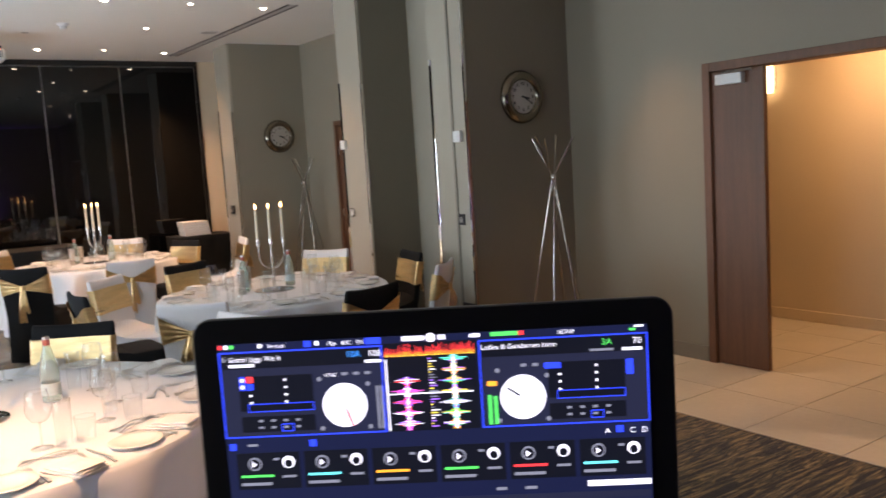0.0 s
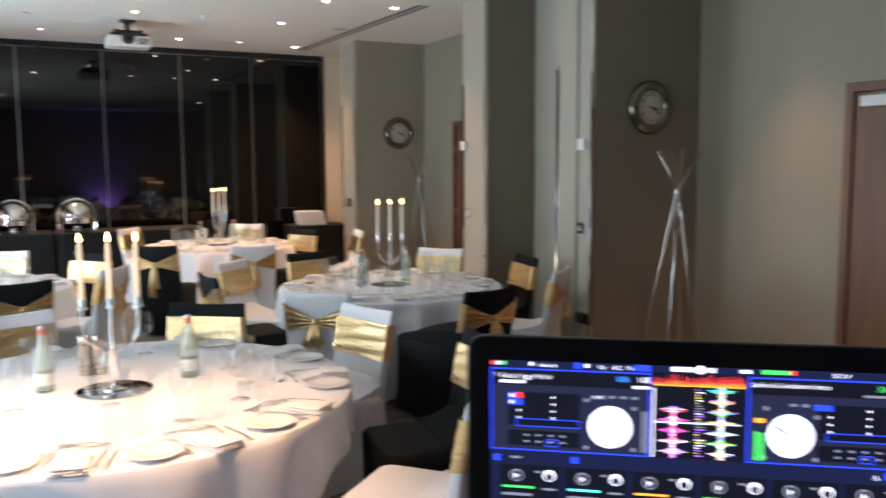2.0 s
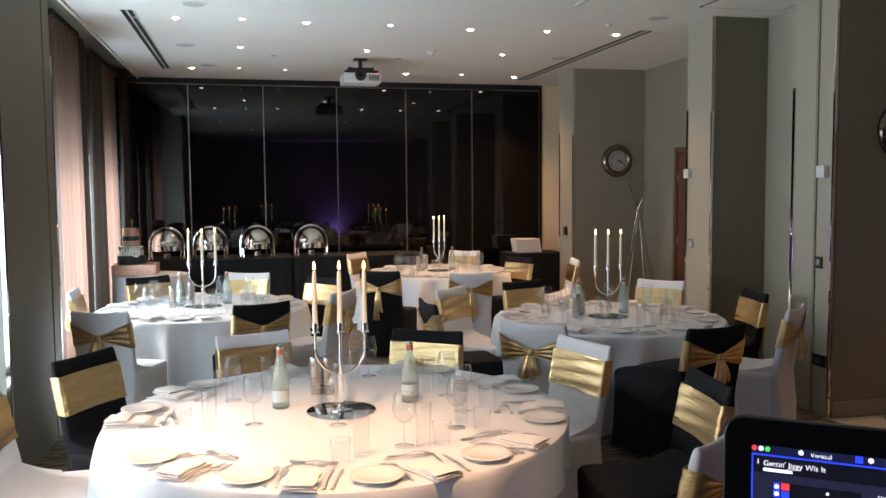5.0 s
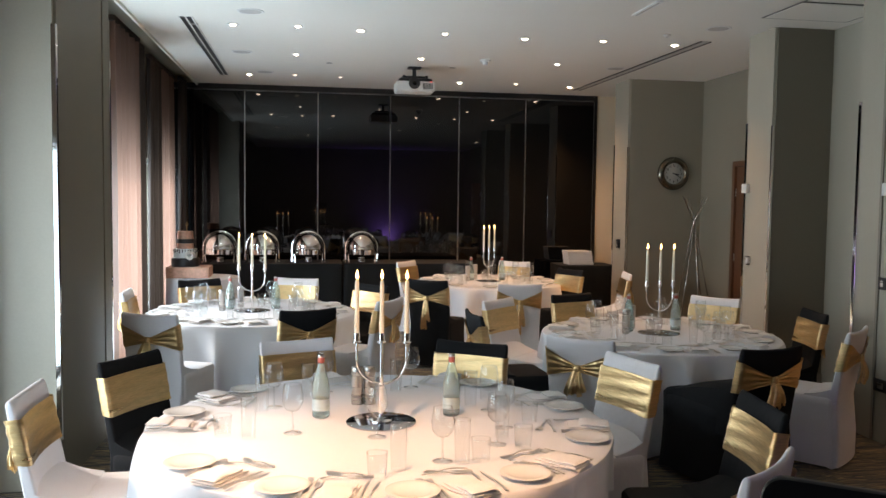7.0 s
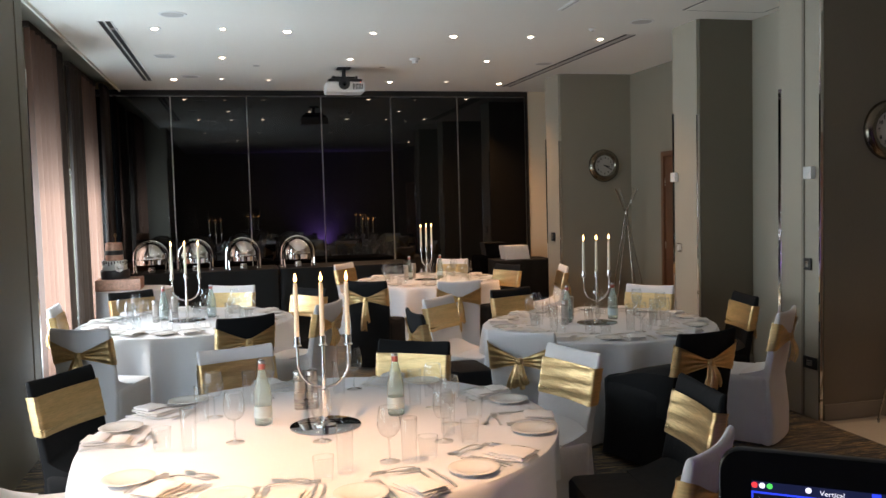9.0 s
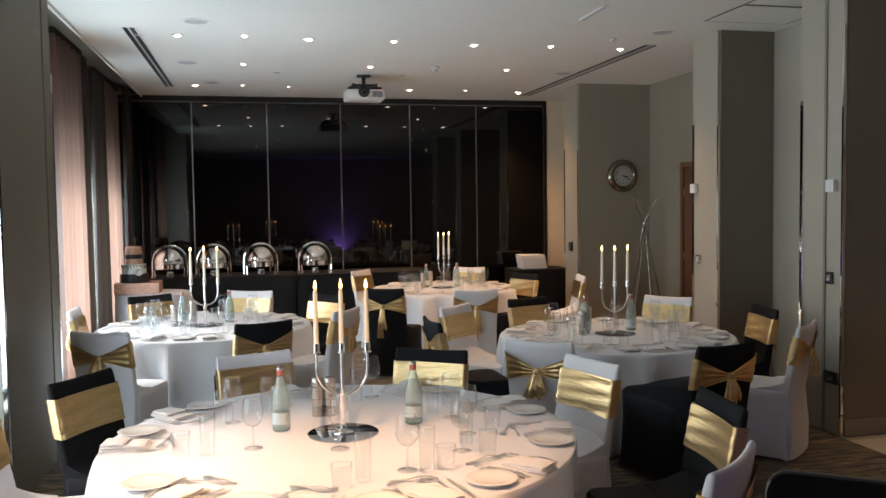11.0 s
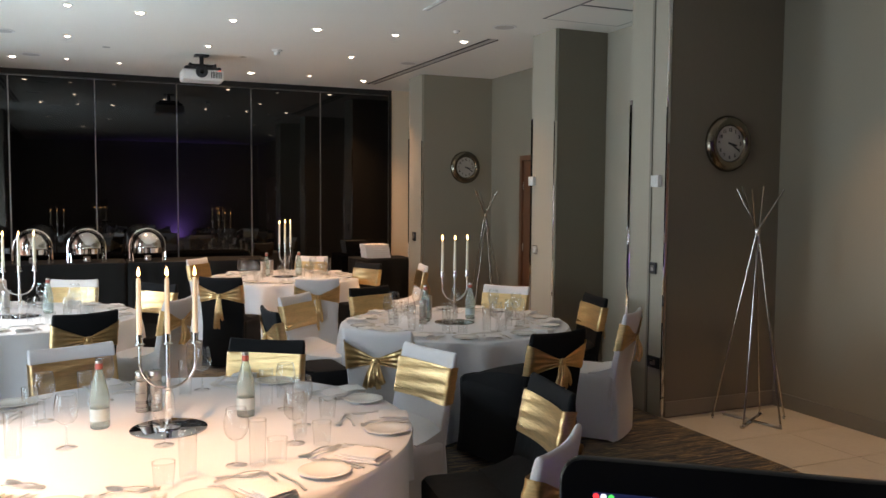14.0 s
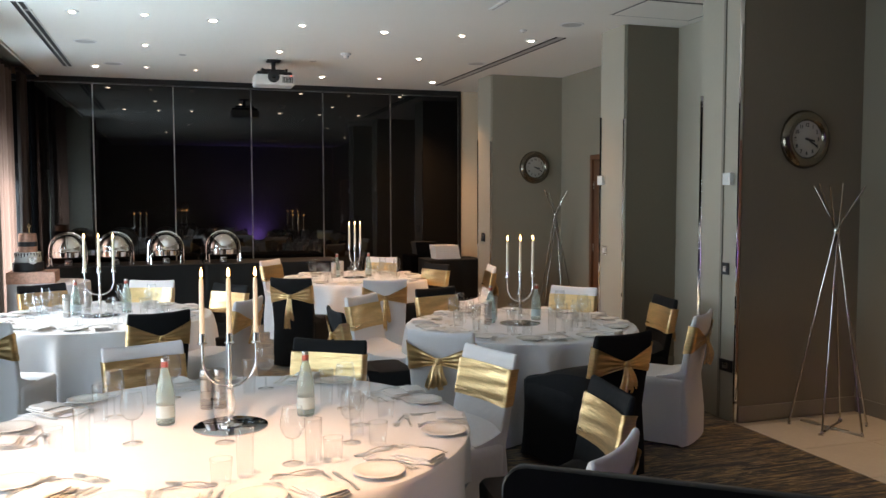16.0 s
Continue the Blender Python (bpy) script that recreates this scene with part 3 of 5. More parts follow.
TABLES = {"near": (0.57, 3.66), "right": (2.91, 5.93), "left": (-0.24, 7.44), "back": (2.46, 9.95)}


def banquet_table():
    t = thing("banquet_table", pose(0, 0, 0), "round banquet table hidden under a white cloth", "table", "round banquet tables")
    part("tabletop", lathe([(TR - 0.03, TZ - 0.03), (TR - 0.015, TZ - 0.026), (TR - 0.015, TZ - 0.008), (TR - 0.03, TZ - 0.004)], 48), M_WOOD, t)
    for k in range(4):
        a = math.pi / 4 + k * math.pi / 2
        part("leg", tube([(0.55 * math.cos(a), 0.55 * math.sin(a), 0.0), (0.5 * math.cos(a), 0.5 * math.sin(a), TZ - 0.03)], 0.016), M_STEEL, t)
    return t


def tablecloth(seed, R, square=None):
    """square: half the side of a square cloth and the bearing of one corner, which then hang lower than its sides."""
    rnd = random.Random(seed)
    label = "square white linen tablecloth with its corners hanging low" if square else "floor-length white linen tablecloth hanging in soft folds"
    t = thing("tablecloth", pose(0, 0, 0), label, "tablecloth", "table linen")
    seg = 192
    ph = [rnd.uniform(0, 6.28) for _ in range(6)]

    def fold(a):
        if square:
            return 0.45 * math.cos(4 * (a - radians(square[1]))) + 0.2 * math.sin(13 * a + ph[2]) + 0.15 * math.sin(21 * a + ph[3]) - 0.2
        u = 7 * a + ph[0] + 0.9 * math.sin(2 * a + ph[1]) + 0.35 * math.sin(5 * a + ph[4])
        return 0.8 - 1.5 * abs(math.sin(u)) ** 1.4 + 0.3 * math.sin(13 * a + ph[2]) + 0.25 * math.sin(5 * a + ph[3])

    def drop(a):
        if not square:
            return TZ - 0.015
        b = a - radians(square[1] + 45)
        return min(TZ - 0.015, square[0] / max(abs(math.cos(b)), abs(math.sin(b))) - R)

    top = [(0.0, TZ), (0.5, TZ), (0.85, TZ), (0.915, TZ - 0.001), (0.93, TZ - 0.006), (0.938, TZ - 0.022), (0.941, TZ - 0.06)]
    loops = []
    for k in range(len(top) + 8):
        lp = []
        for i in range(seg):
            a = 2 * math.pi * i / seg
            if k < len(top):
                r, z = top[k]
            else:
                v = (k - len(top) + 1) / 8
                r, z = 0.945 + 0.015 * v, TZ - 0.06 - (drop(a) - 0.06) * v
            w = max(0.0, (TZ - 0.02 - z) / TZ) ** 0.55
            q = (max(r, 1e-4) + (0.11 * w * fold(a) if r > 0 else 0.0)) * (R / 0.93)
            lp.append((q * math.cos(a), q * math.sin(a), z))
        loops.append(lp)
    part("cloth", rings(bmesh.new(), loops, cap1=False), M_WHITE_CLOTH, t)
    return t


_first = banquet_table()
for i, (k, (x, y)) in enumerate(TABLES.items()):
    if i == 0:
        _first.matrix_world = pose(x, y, 0)
    else:
        copy_thing(_first, pose(x, y, 0, 0, 0, 20 * i))
    _c = tablecloth(10 + i, RADIUS[k], (1.25, 15) if k == "near" else None)
    _c.matrix_world = pose(x, y, 0)


# ---- chairs ----
def rr(w, d, r, n=6):
    """A rounded rectangle as a loop of points."""
    out = []
    for cx, cy, a0 in ((w / 2 - r, d / 2 - r, 0), (-w / 2 + r, d / 2 - r, 90), (-w / 2 + r, -d / 2 + r, 180), (w / 2 - r, -d / 2 + r, 270)):
        for k in range(n):
            a = radians(a0 + 90 * k / (n - 1))
            out.append((cx + r * math.cos(a), cy + r * math.sin(a)))
    return out


def fine_loop(pts, n):
    """The same loop with n points on each of its long sides."""
    out = []
    for a, b in zip(pts, pts[1:] + pts[:1]):
        k = n if abs(a[0] - b[0]) > 0.2 else 1
        out += [(a[0] + (b[0] - a[0]) * i / k, a[1] + (b[1] - a[1]) * i / k) for i in range(k)]
    return out


def back_y(z):
    """How far the backrest's middle lies in front of its top edge at height z."""
    return 0.09 * (0.91 - z) / 0.46 if z > 0.45 else 0.09


def chair(cover, label, long_tails, deep=1.0, bridge=(0.56, 0.20)):
    """bridge: height on the backrest and reach over the seat of the cover where it spans the corner between them."""
    t = thing("banquet_chair", pose(0, 0, 0), label, "chair", "banquet chairs")
    # seat with its stretched skirt
    loops = []
    for z, w, d in ((0.0, 0.47, 0.50), (0.12, 0.455, 0.485), (0.3, 0.445, 0.47), (0.42, 0.45, 0.475), (0.455, 0.45, 0.475), (0.472, 0.43, 0.455), (0.478, 0.38, 0.40)):
        lp = []
        for x, y in rr(w, d, 0.05 if deep == 1 else 0.13):
            mid = max(math.cos(math.pi * x / w), 0) if abs(y) > d / 2 - 0.01 else max(math.cos(math.pi * y / d), 0)
            lift = 0.07 * mid if z == 0 else 0.0
            pinch = 0.03 * mid * (1 - abs(z - 0.15) / 0.15) if z < 0.3 else 0.0
            lp.append((x * (1 - pinch), 0.06 + (y * (1 - pinch) + 0.24) * deep, (z + lift) * (0.8 + 0.2 * deep)))
        loops.append(lp)
    bm = rings(bmesh.new(), loops, cap0=False)
    top, reach = bridge
    z_seat = 0.478 * (0.8 + 0.2 * deep)
    loops = []
    for k in range(9):
        u = k / 8 * 2 - 1
        x = 0.216 * u
        e = 1 - 0.25 * abs(u) ** 6
        lp = [(x, back_y(0.4), 0.38)]
        for q in range(9):
            v = q / 8
            bow = 0.10 * (top - z_seat) * math.sin(math.pi * v) * (2.4 if deep > 1 else -1.6)
            zz = top + (z_seat - top) * v + bow
            lp.append((x, back_y(top) * (1 - v) + (0.06 + reach) * v, z_seat + (zz - z_seat) * e + 0.002))
        lp.append((x, 0.05 + reach, 0.38))
        loops.append(lp)
    rings(bm, loops)
    part("seat", bm, cover, t)
    # backrest, thin, with its corners drawn up a little by the cover
    loops = []
    for z, w, d in ((0.02, 0.44, 0.045), (0.2, 0.425, 0.05), (0.44, 0.43, 0.058), (0.6, 0.435, 0.05), (0.78, 0.44, 0.042), (0.875, 0.441, 0.036), (0.9, 0.438, 0.03), (0.909, 0.431, 0.018), (0.912, 0.422, 0.006)):
        up = 0.010 * max(0.0, (z - 0.6) / 0.31)
        loops.append([(x, y + back_y(z) - (0.03 if z < 0.3 else 0.0) - 0.018 * (1 - (2 * x / w) ** 2), z - up * math.cos(math.pi * x / w)) for x, y in fine_loop(rr(w, d, min(0.014, d * 0.42)), 10)])
    part("backrest", rings(bmesh.new(), loops), cover, t)
    # sash round the backrest: a wide band in front, drawn from the edges into a knot behind
    loops = []
    n = 15
    base = rr(0.446, 0.064, 0.02, 6)
    dense = []
    for a, b in zip(base, base[1:] + base[:1]):
        k = max(1, int(math.dist(a, b) / 0.016))
        dense += [(a[0] + (b[0] - a[0]) * i / k, a[1] + (b[1] - a[1]) * i / k) for i in range(k)]
    for j in range(n):
        v = j / (n - 1) * 2 - 1
        lp = []
        for x, y in dense:
            behind = y < -0.004
            h, zc = 0.095, 0.745
            s = min(1.0, abs(x) / 0.222)
            if behind:
                h = 0.018 + 0.074 * s ** 1.15
                zc = 0.722 + 0.023 * s
            z = zc + v * h
            fold = 0.0016 * math.sin(v * 9 + x * 9) + 0.0012 * math.sin(v * 21 - x * 17)
            if behind:
                fold = 0.0034 * math.sin(v * 11 + 3 * s) * (1.2 - 0.6 * s) + 0.010 * (1 - min(1, abs(x) / 0.09))
            off = 0.0035 + fold
            lp.append((x, y + (off if y > 0 else -off) + back_y(z) - 0.018 * (1 - (2 * min(abs(x), 0.22) / 0.44) ** 2), z))
        loops.append(lp)
    sash = part("sash", rings(bmesh.new(), loops, cap0=False, cap1=False), M_GOLD, t, "shiny gold sash")
    yb = back_y(0.72) - 0.018 - 0.048
    bm = bmesh.new()
    bmesh.ops.create_uvsphere(bm, u_segments=18, v_segments=10, radius=1.0)
    for v in bm.verts:
        k = 1 + 0.13 * math.sin(6 * math.atan2(v.co.z, v.co.x) + 1)
        v.co = Vector((v.co.x * 0.024 * k, v.co.y * 0.018 + yb, v.co.z * 0.027 * k + 0.722))
    part("knot", bm, M_GOLD, sash)
    # gathered tails, pleated and flaring
    for sx, L, r0, r1 in (((-1, 0.30, 0.013, 0.027), (1, 0.22, 0.011, 0.022)) if long_tails else ((-1, 0.145, 0.016, 0.046), (1, 0.12, 0.013, 0.036))):
        loops = []
        for k in range(10):
            u = k / 9
            r = r0 + (r1 - r0) * u ** 0.8
            cx, cy = sx * (0.008 + 0.016 * u), yb - 0.004 - 0.020 * math.sin(math.pi * min(1, u * 0.8))
            lp = []
            for i in range(36):
                q = 2 * math.pi * i / 36
                pl = 1 + (0.10 + 0.22 * u) * math.sin(6 * q + sx + 1.5 * u) + 0.08 * u * math.sin(11 * q)
                lp.append((cx + r * pl * math.cos(q), cy + 0.5 * r * pl * math.sin(q), 0.716 - L * u + 0.014 * u * math.sin(3 * q + sx)))
            loops.append(lp)
        part("tail", rings(bmesh.new(), loops, cap0=True, cap1=False), M_GOLD, sash)
    return t


CHAIRS = {}
for key, cover, lab, tails, deep in (("w", M_WHITE_COVER, "white stretch-covered banquet chair with a gold sash and bow", False, 1.0),
                               ("b", M_BLACK_COVER, "black stretch-covered banquet chair with a gold sash and bow", False, 1.0),
                               ("bd", M_BLACK_COVER, "black stretch-covered banquet chair with a deep seat and gold bow", False, 1.55),
                               ("wl", M_WHITE_COVER, "white stretch-covered banquet chair with long gold bow tails", True, 1.0),
                               ("bl", M_BLACK_COVER, "black stretch-covered banquet chair with long gold bow tails", True, 1.0)):
    CHAIRS[key] = [chair(cover, lab, tails, deep, (0.69, 0.62) if deep > 1 else (0.56, 0.20)), 0]


def put_chair(key, x, y, face):
    """face: degrees, the way the sitter looks, from +x towards +y."""
    slot = CHAIRS[key]
    m = pose(x, y, 0, 0, 0, face - 90)
    if slot[1] == 0:
        slot[0].matrix_world = m
    else:
        copy_thing(slot[0], m)
    slot[1] += 1


def facing(x, y, table, turn=0):
    cx, cy = TABLES[table]
    return math.degrees(math.atan2(cy - y, cx - x)) + turn


for key, x, y, tb, turn in (
        ("w", 0.18, 4.79, "near", 0), ("b", 1.18, 4.62, "near", 0), ("w", 1.93, 4.06, "near", 0), ("b", 2.11, 3.10, "near", 13), ("w", 1.70, 2.36, "near", 0),
        ("b", -0.66, 4.38, "near", 0), ("w", -0.93, 3.65, "near", 0), ("b", -0.66, 2.45, "near", 0),
        ("w", 1.86, 4.71, "right", 0), ("bd", 2.86, 4.28, "right", 14), ("w", 3.82, 4.86, "right", 0), ("b", 4.08, 5.72, "right", 0), ("w", 3.74, 6.64, "right", 0),
        ("b", 2.54, 6.95, "right", 0), ("b", 1.44, 5.85, "right", 0),
        ("w", 1.52, 10.73, "back", 0), ("bl", 1.45, 8.26, "back", 0), ("wl", 2.31, 7.85, "back", 0), ("b", 3.35, 9.45, "back", 55), ("w", 2.98, 10.7, "back", 0), ("w", 3.87, 8.97, "back", 24),
        ("w", 1.80, 6.62, "left", 155),
        ("b", -0.81, 8.39, "left", 0), ("w", 0.15, 8.47, "left", 0), ("b", 0.25, 6.11, "left", 0), ("w", -0.85, 5.97, "left", 0), ("b", 0.85, 7.85, "left", 20), ("w", 0.91, 6.68, "left", 0), ("w", -1.30, 7.42, "left", 0)):
    put_chair(key, x, y, facing(x, y, tb, turn))


# ---- table ware ----
def made_once(build):
    store = {}

    def place(m, *a):
        if a not in store:
            store[a] = build(*a)
            store[a].matrix_world = m
            return store[a]
        return copy_thing(store[a], m)
    return place


def side_plate():
    t = thing("side_plate", pose(0, 0, 0), "round white china side plate", "plate", "side plates")
    part("dish", lathe([(0.001, 0.004), (0.057, 0.004), (0.066, 0.008), (0.094, 0.014), (0.096, 0.0155), (0.092, 0.017), (0.064, 0.012), (0.055, 0.008), (0.001, 0.008)], 36), M_CHINA, t)
    part("foot_ring", lathe([(0.048, 0.0), (0.052, 0.0), (0.052, 0.005), (0.048, 0.005)], 32), M_CHINA, t)
    return t


def napkin(kind):
    """Three loose folds of linen lying on one another, the top one turned back half way."""
    t = thing("napkin", pose(0, 0, 0), "folded white linen napkin with soft creases", "napkin", "folded napkins")
    rnd = random.Random(kind + 20)
    bm = bmesh.new()
    lift = 0.0
    for k, (w, y0, y1, th) in enumerate(((0.125, -0.10, 0.10, 0.008), (0.118, -0.097, 0.088, 0.009), (0.112, -0.094, 0.005 + 0.03 * kind, 0.012))):
        turn, ph = rnd.uniform(-0.07, 0.07), rnd.uniform(0, 6)
        loops = []
        for j in range(13):
            v = j / 12
            y = y0 + (y1 - y0) * v
            end = math.sqrt(max(0.05, 1 - (2 * v - 1) ** 8))
            lp = []
            for i in range(20):
                q = 2 * math.pi * i / 20
                x = w / 2 * math.copysign(abs(math.cos(q)) ** 0.45, math.cos(q)) + 0.003 * math.sin(9 * v + ph)
                puff = 1.0 + (0.35 * math.sin(14 * x / w + 5 * v + ph) + 0.25 * math.sin(9 * v - ph) if math.sin(q) > 0 else 0.0)
                z = lift + th / 2 + th / 2 * math.copysign(abs(math.sin(q)) ** 0.6, math.sin(q)) * end * puff
                lp.append((x - y * turn, y + x * turn, z))
            loops.append(lp)
        rings(bm, loops)
        lift += th * 0.95
    part("folded_cloth", bm, M_NAPKIN, t)
    return t


def cutlery(kind):
    t = thing(kind, pose(0, 0, 0), "polished steel table %s" % kind, kind, "table cutlery")
    bm = bmesh.new()
    L = {"knife": 0.22, "fork": 0.19, "spoon": 0.18}[kind]
    loops = []
    for k in range(9):
        u = k / 8
        w = 0.0034 + 0.003 * (1 - u) ** 2
        loops.append([(x, -L / 2 + 0.6 * L * u, z + 0.004 + 0.006 * math.sin(math.pi * u)) for x, z in ((-w, -0.0015), (w, -0.0015), (w, 0.0015), (-w, 0.0015))])
    rings(bm, loops)
    part("handle", bm, M_CUTLERY, t)
    bm = bmesh.new()
    y0 = -L / 2 + 0.6 * L
    if kind == "knife":
        rings(bm, [[(-0.0065 * a, y0 + 0.4 * L * u, 0.003), (0.0065 * a, y0 + 0.4 * L * u, 0.003), (0.0065 * a, y0 + 0.4 * L * u, 0.005), (-0.0065 * a, y0 + 0.4 * L * u, 0.005)] for u, a in ((0, 0.6), (0.2, 1), (0.7, 1), (0.93, 0.6), (1, 0.15))])
        part("blade", bm, M_CUTLERY, t)
    elif kind == "fork":
        edge = [(-0.005, 0.0), (-0.011, 0.016), (-0.0125, 0.034)]
        for i in range(4):
            x = -0.0125 + 0.007 * i
            edge += [(x, 0.078), (x + 0.004, 0.078)] + ([(x + 0.004, 0.036), (x + 0.007, 0.036)] if i < 3 else [])
        edge += [(0.0125, 0.034), (0.011, 0.016), (0.005, 0.0)]
        low = [bm.verts.new((x, y0 + y, 0.004 + 0.06 * y)) for x, y in edge]
        top = [bm.verts.new((x, y0 + y, 0.006 + 0.06 * y)) for x, y in edge]
        bm.faces.new(low[::-1]), bm.faces.new(top)
        for i in range(len(edge)):
            k = (i + 1) % len(edge)
            bm.faces.new((low[i], low[k], top[k], top[i]))
        part("fork_head", bm, M_CUTLERY, t)
    else:
        rings(bm, [[(a * math.cos(q), y0 + u, 0.003 + h + 0.002 * math.sin(q)) for q in (0, 1.57, 3.14, 4.71)] for u, a, h in ((0, 0.005, 0.002), (0.012, 0.012, 0), (0.03, 0.02, -0.001), (0.048, 0.018, 0), (0.06, 0.008, 0.003), (0.063, 0.002, 0.004))])
        part("bowl", bm, M_CUTLERY, t)
    return t


def wine_glass():
    t = thing("wine_glass", pose(0, 0, 0), "clear stemmed wine glass standing on the table", "wine glass", "wine glasses")
    part("foot", lathe([(0.04, 0.0), (0.04, 0.002), (0.012, 0.006), (0.0042, 0.016), (0.004, 0.088), (0.008, 0.097)], 24, cap0=False), M_GLASS, t)
    o = [(0.006, 0.098), (0.026, 0.104), (0.040, 0.122), (0.0455, 0.145), (0.0435, 0.178), (0.0365, 0.215)]
    part("bowl", lathe(o + [(0.0361, 0.2162), (0.0352, 0.2155), (0.0356, 0.210)], 28, cap0=False, cap1=False), M_GLASS, t)
    return t


def tumbler():
    t = thing("tumbler", pose(0, 0, 0), "short clear glass tumbler", "glass", "drinking glasses")
    part("glass_body", lathe([(0.031, 0.0), (0.033, 0.003), (0.039, 0.09), (0.0385, 0.0912), (0.0376, 0.0905), (0.0374, 0.085)], 28, cap0=False, cap1=False), M_GLASS, t)
    return t


def highball():
    t = thing("highball_glass", pose(0, 0, 0), "tall straight clear water glass", "glass", "drinking glasses")
    part("glass_body", lathe([(0.027, 0.0), (0.0285, 0.003), (0.0325, 0.172), (0.032, 0.1732), (0.0312, 0.1725), (0.0311, 0.166)], 28, cap0=False, cap1=False), M_GLASS, t)
    return t


def bottle():
    t = thing("water_bottle", pose(0, 0, 0), "pale green glass water bottle with red cap", "bottle", "water bottles")
    part("glass_body", lathe([(0.034, 0.0), (0.0395, 0.006), (0.04, 0.13), (0.037, 0.16), (0.026, 0.205), (0.0165, 0.24), (0.0135, 0.262), (0.0135, 0.275),
                              (0.011, 0.275), (0.011, 0.262), (0.0145, 0.238), (0.024, 0.203), (0.0345, 0.16), (0.0375, 0.13), (0.037, 0.012), (0.001, 0.012)], 28), M_BOTTLE, t)
    part("cap", lathe([(0.0145, 0.252), (0.0158, 0.256), (0.0152, 0.276), (0.014, 0.277)], 20), M_RED, t)
    part("cap_top", lathe([(0.0146, 0.277), (0.015, 0.279), (0.015, 0.289), (0.013, 0.292)], 20), M_STEEL, t)
    part("label_band", lathe([(0.0404, 0.035), (0.0406, 0.035), (0.0406, 0.088), (0.0404, 0.088)], 28, cap0=False, cap1=False), M_LABEL, t)
    return t


def grinder():
    t = thing("salt_mill", pose(0, 0, 0), "slim brushed steel salt or pepper mill", "salt mill", "salt and pepper mills")
    part("body", lathe([(0.027, 0), (0.029, 0.003), (0.029, 0.14), (0.0265, 0.142)], 24), M_STEEL, t)
    part("top", lathe([(0.0265, 0.143), (0.029, 0.146), (0.029, 0.182), (0.026, 0.187)], 24), M_STEEL, t)
    return t


def mirror_plate():
    t = thing("mirror_plate", pose(0, 0, 0), "round mirror centrepiece base on the tablecloth", "mirror plate", "table mirrors")
    part("mirror_disc", lathe([(0.153, 0.0), (0.158, 0.001), (0.158, 0.005), (0.155, 0.006)], 48), M_MIRROR, t)
    return t


def candelabra():
    t = thing("candelabra", pose(0, 0, 0), "three-armed polished candelabra with lit ivory taper candles", "candelabra", "table candelabras")
    part("base", lathe([(0.05, 0.0), (0.05, 0.006), (0.02, 0.01), (0.014, 0.02)], 28), M_CHROME, t)
    part("stem", lathe([(0.013, 0.018), (0.0135, 0.16), (0.009, 0.165), (0.0075, 0.36), (0.0075, 0.372)], 20), M_CHROME, t)
    for sx in (-1, 1):
        pts = [(0, 0, 0.172)] + [(sx * 0.112 * math.sin(a), 0, 0.285 - 0.115 * math.cos(a)) for a in [radians(8 + 82 * k / 10) for k in range(11)]] + [(sx * 0.112, 0, 0.36)]
        part("arm", tube(pts, 0.0058, 10), M_CHROME, t)
    for x in (-0.112, 0, 0.112):
        c = part("cup", lathe([(0.006, 0.355), (0.021, 0.358), (0.021, 0.362), (0.0145, 0.366), (0.0145, 0.402), (0.012, 0.402), (0.012, 0.37), (0.001, 0.37)], 20, at=(x, 0, 0)), M_CHROME, t)
        part("candle", lathe([(0.0115, 0.372), (0.0115, 0.42), (0.0095, 0.62), (0.0075, 0.638), (0.002, 0.641)], 16, at=(x, 0, 0)), M_WAX, t)
        part("wick", tube([(x, 0, 0.638), (x + 0.001, 0, 0.65)], 0.0012, 6), M_DARK_PLASTIC, t)
        part("flame", lathe([(0.001, 0.645), (0.0050, 0.649), (0.0070, 0.656), (0.0058, 0.666), (0.0030, 0.676), (0.0005, 0.686)], 12, at=(x, 0, 0)), M_FLAME, t)
    return t


P = {k: made_once(f) for k, f in (("plate", side_plate), ("napkin", napkin), ("cutlery", cutlery), ("wine", wine_glass), ("tumbler", tumbler), ("highball", highball),
                                  ("bottle", bottle), ("mill", grinder), ("mirror", mirror_plate), ("candelabra", candelabra))}
# places laid at the front table, in degrees round it, and its loosely set glasses
NEAR_SEATS = (22, -12, -47, -76, -104, -134, 177, 146, 103, 62)
NEAR_GLASSES = {"wine": ((0.082, 3.979), (0.178, 3.523), (0.531, 3.42), (0.755, 3.066), (1.016, 3.255), (1.105, 3.50), (0.79, 4.33), (1.10, 3.80), (0.33, 4.27)),
                "highball": ((-0.004, 3.477), (0.244, 4.154), (0.828, 3.043), (0.576, 2.994), (1.06, 3.36), (0.70, 4.25), (1.03, 3.90), (0.03, 3.90)),
                "tumbler": ((0.905, 3.06), (1.115, 3.213), (0.49, 2.93), (-0.115, 3.524), (1.24, 3.58), (1.14, 4.02))}
_r = random.Random(4)
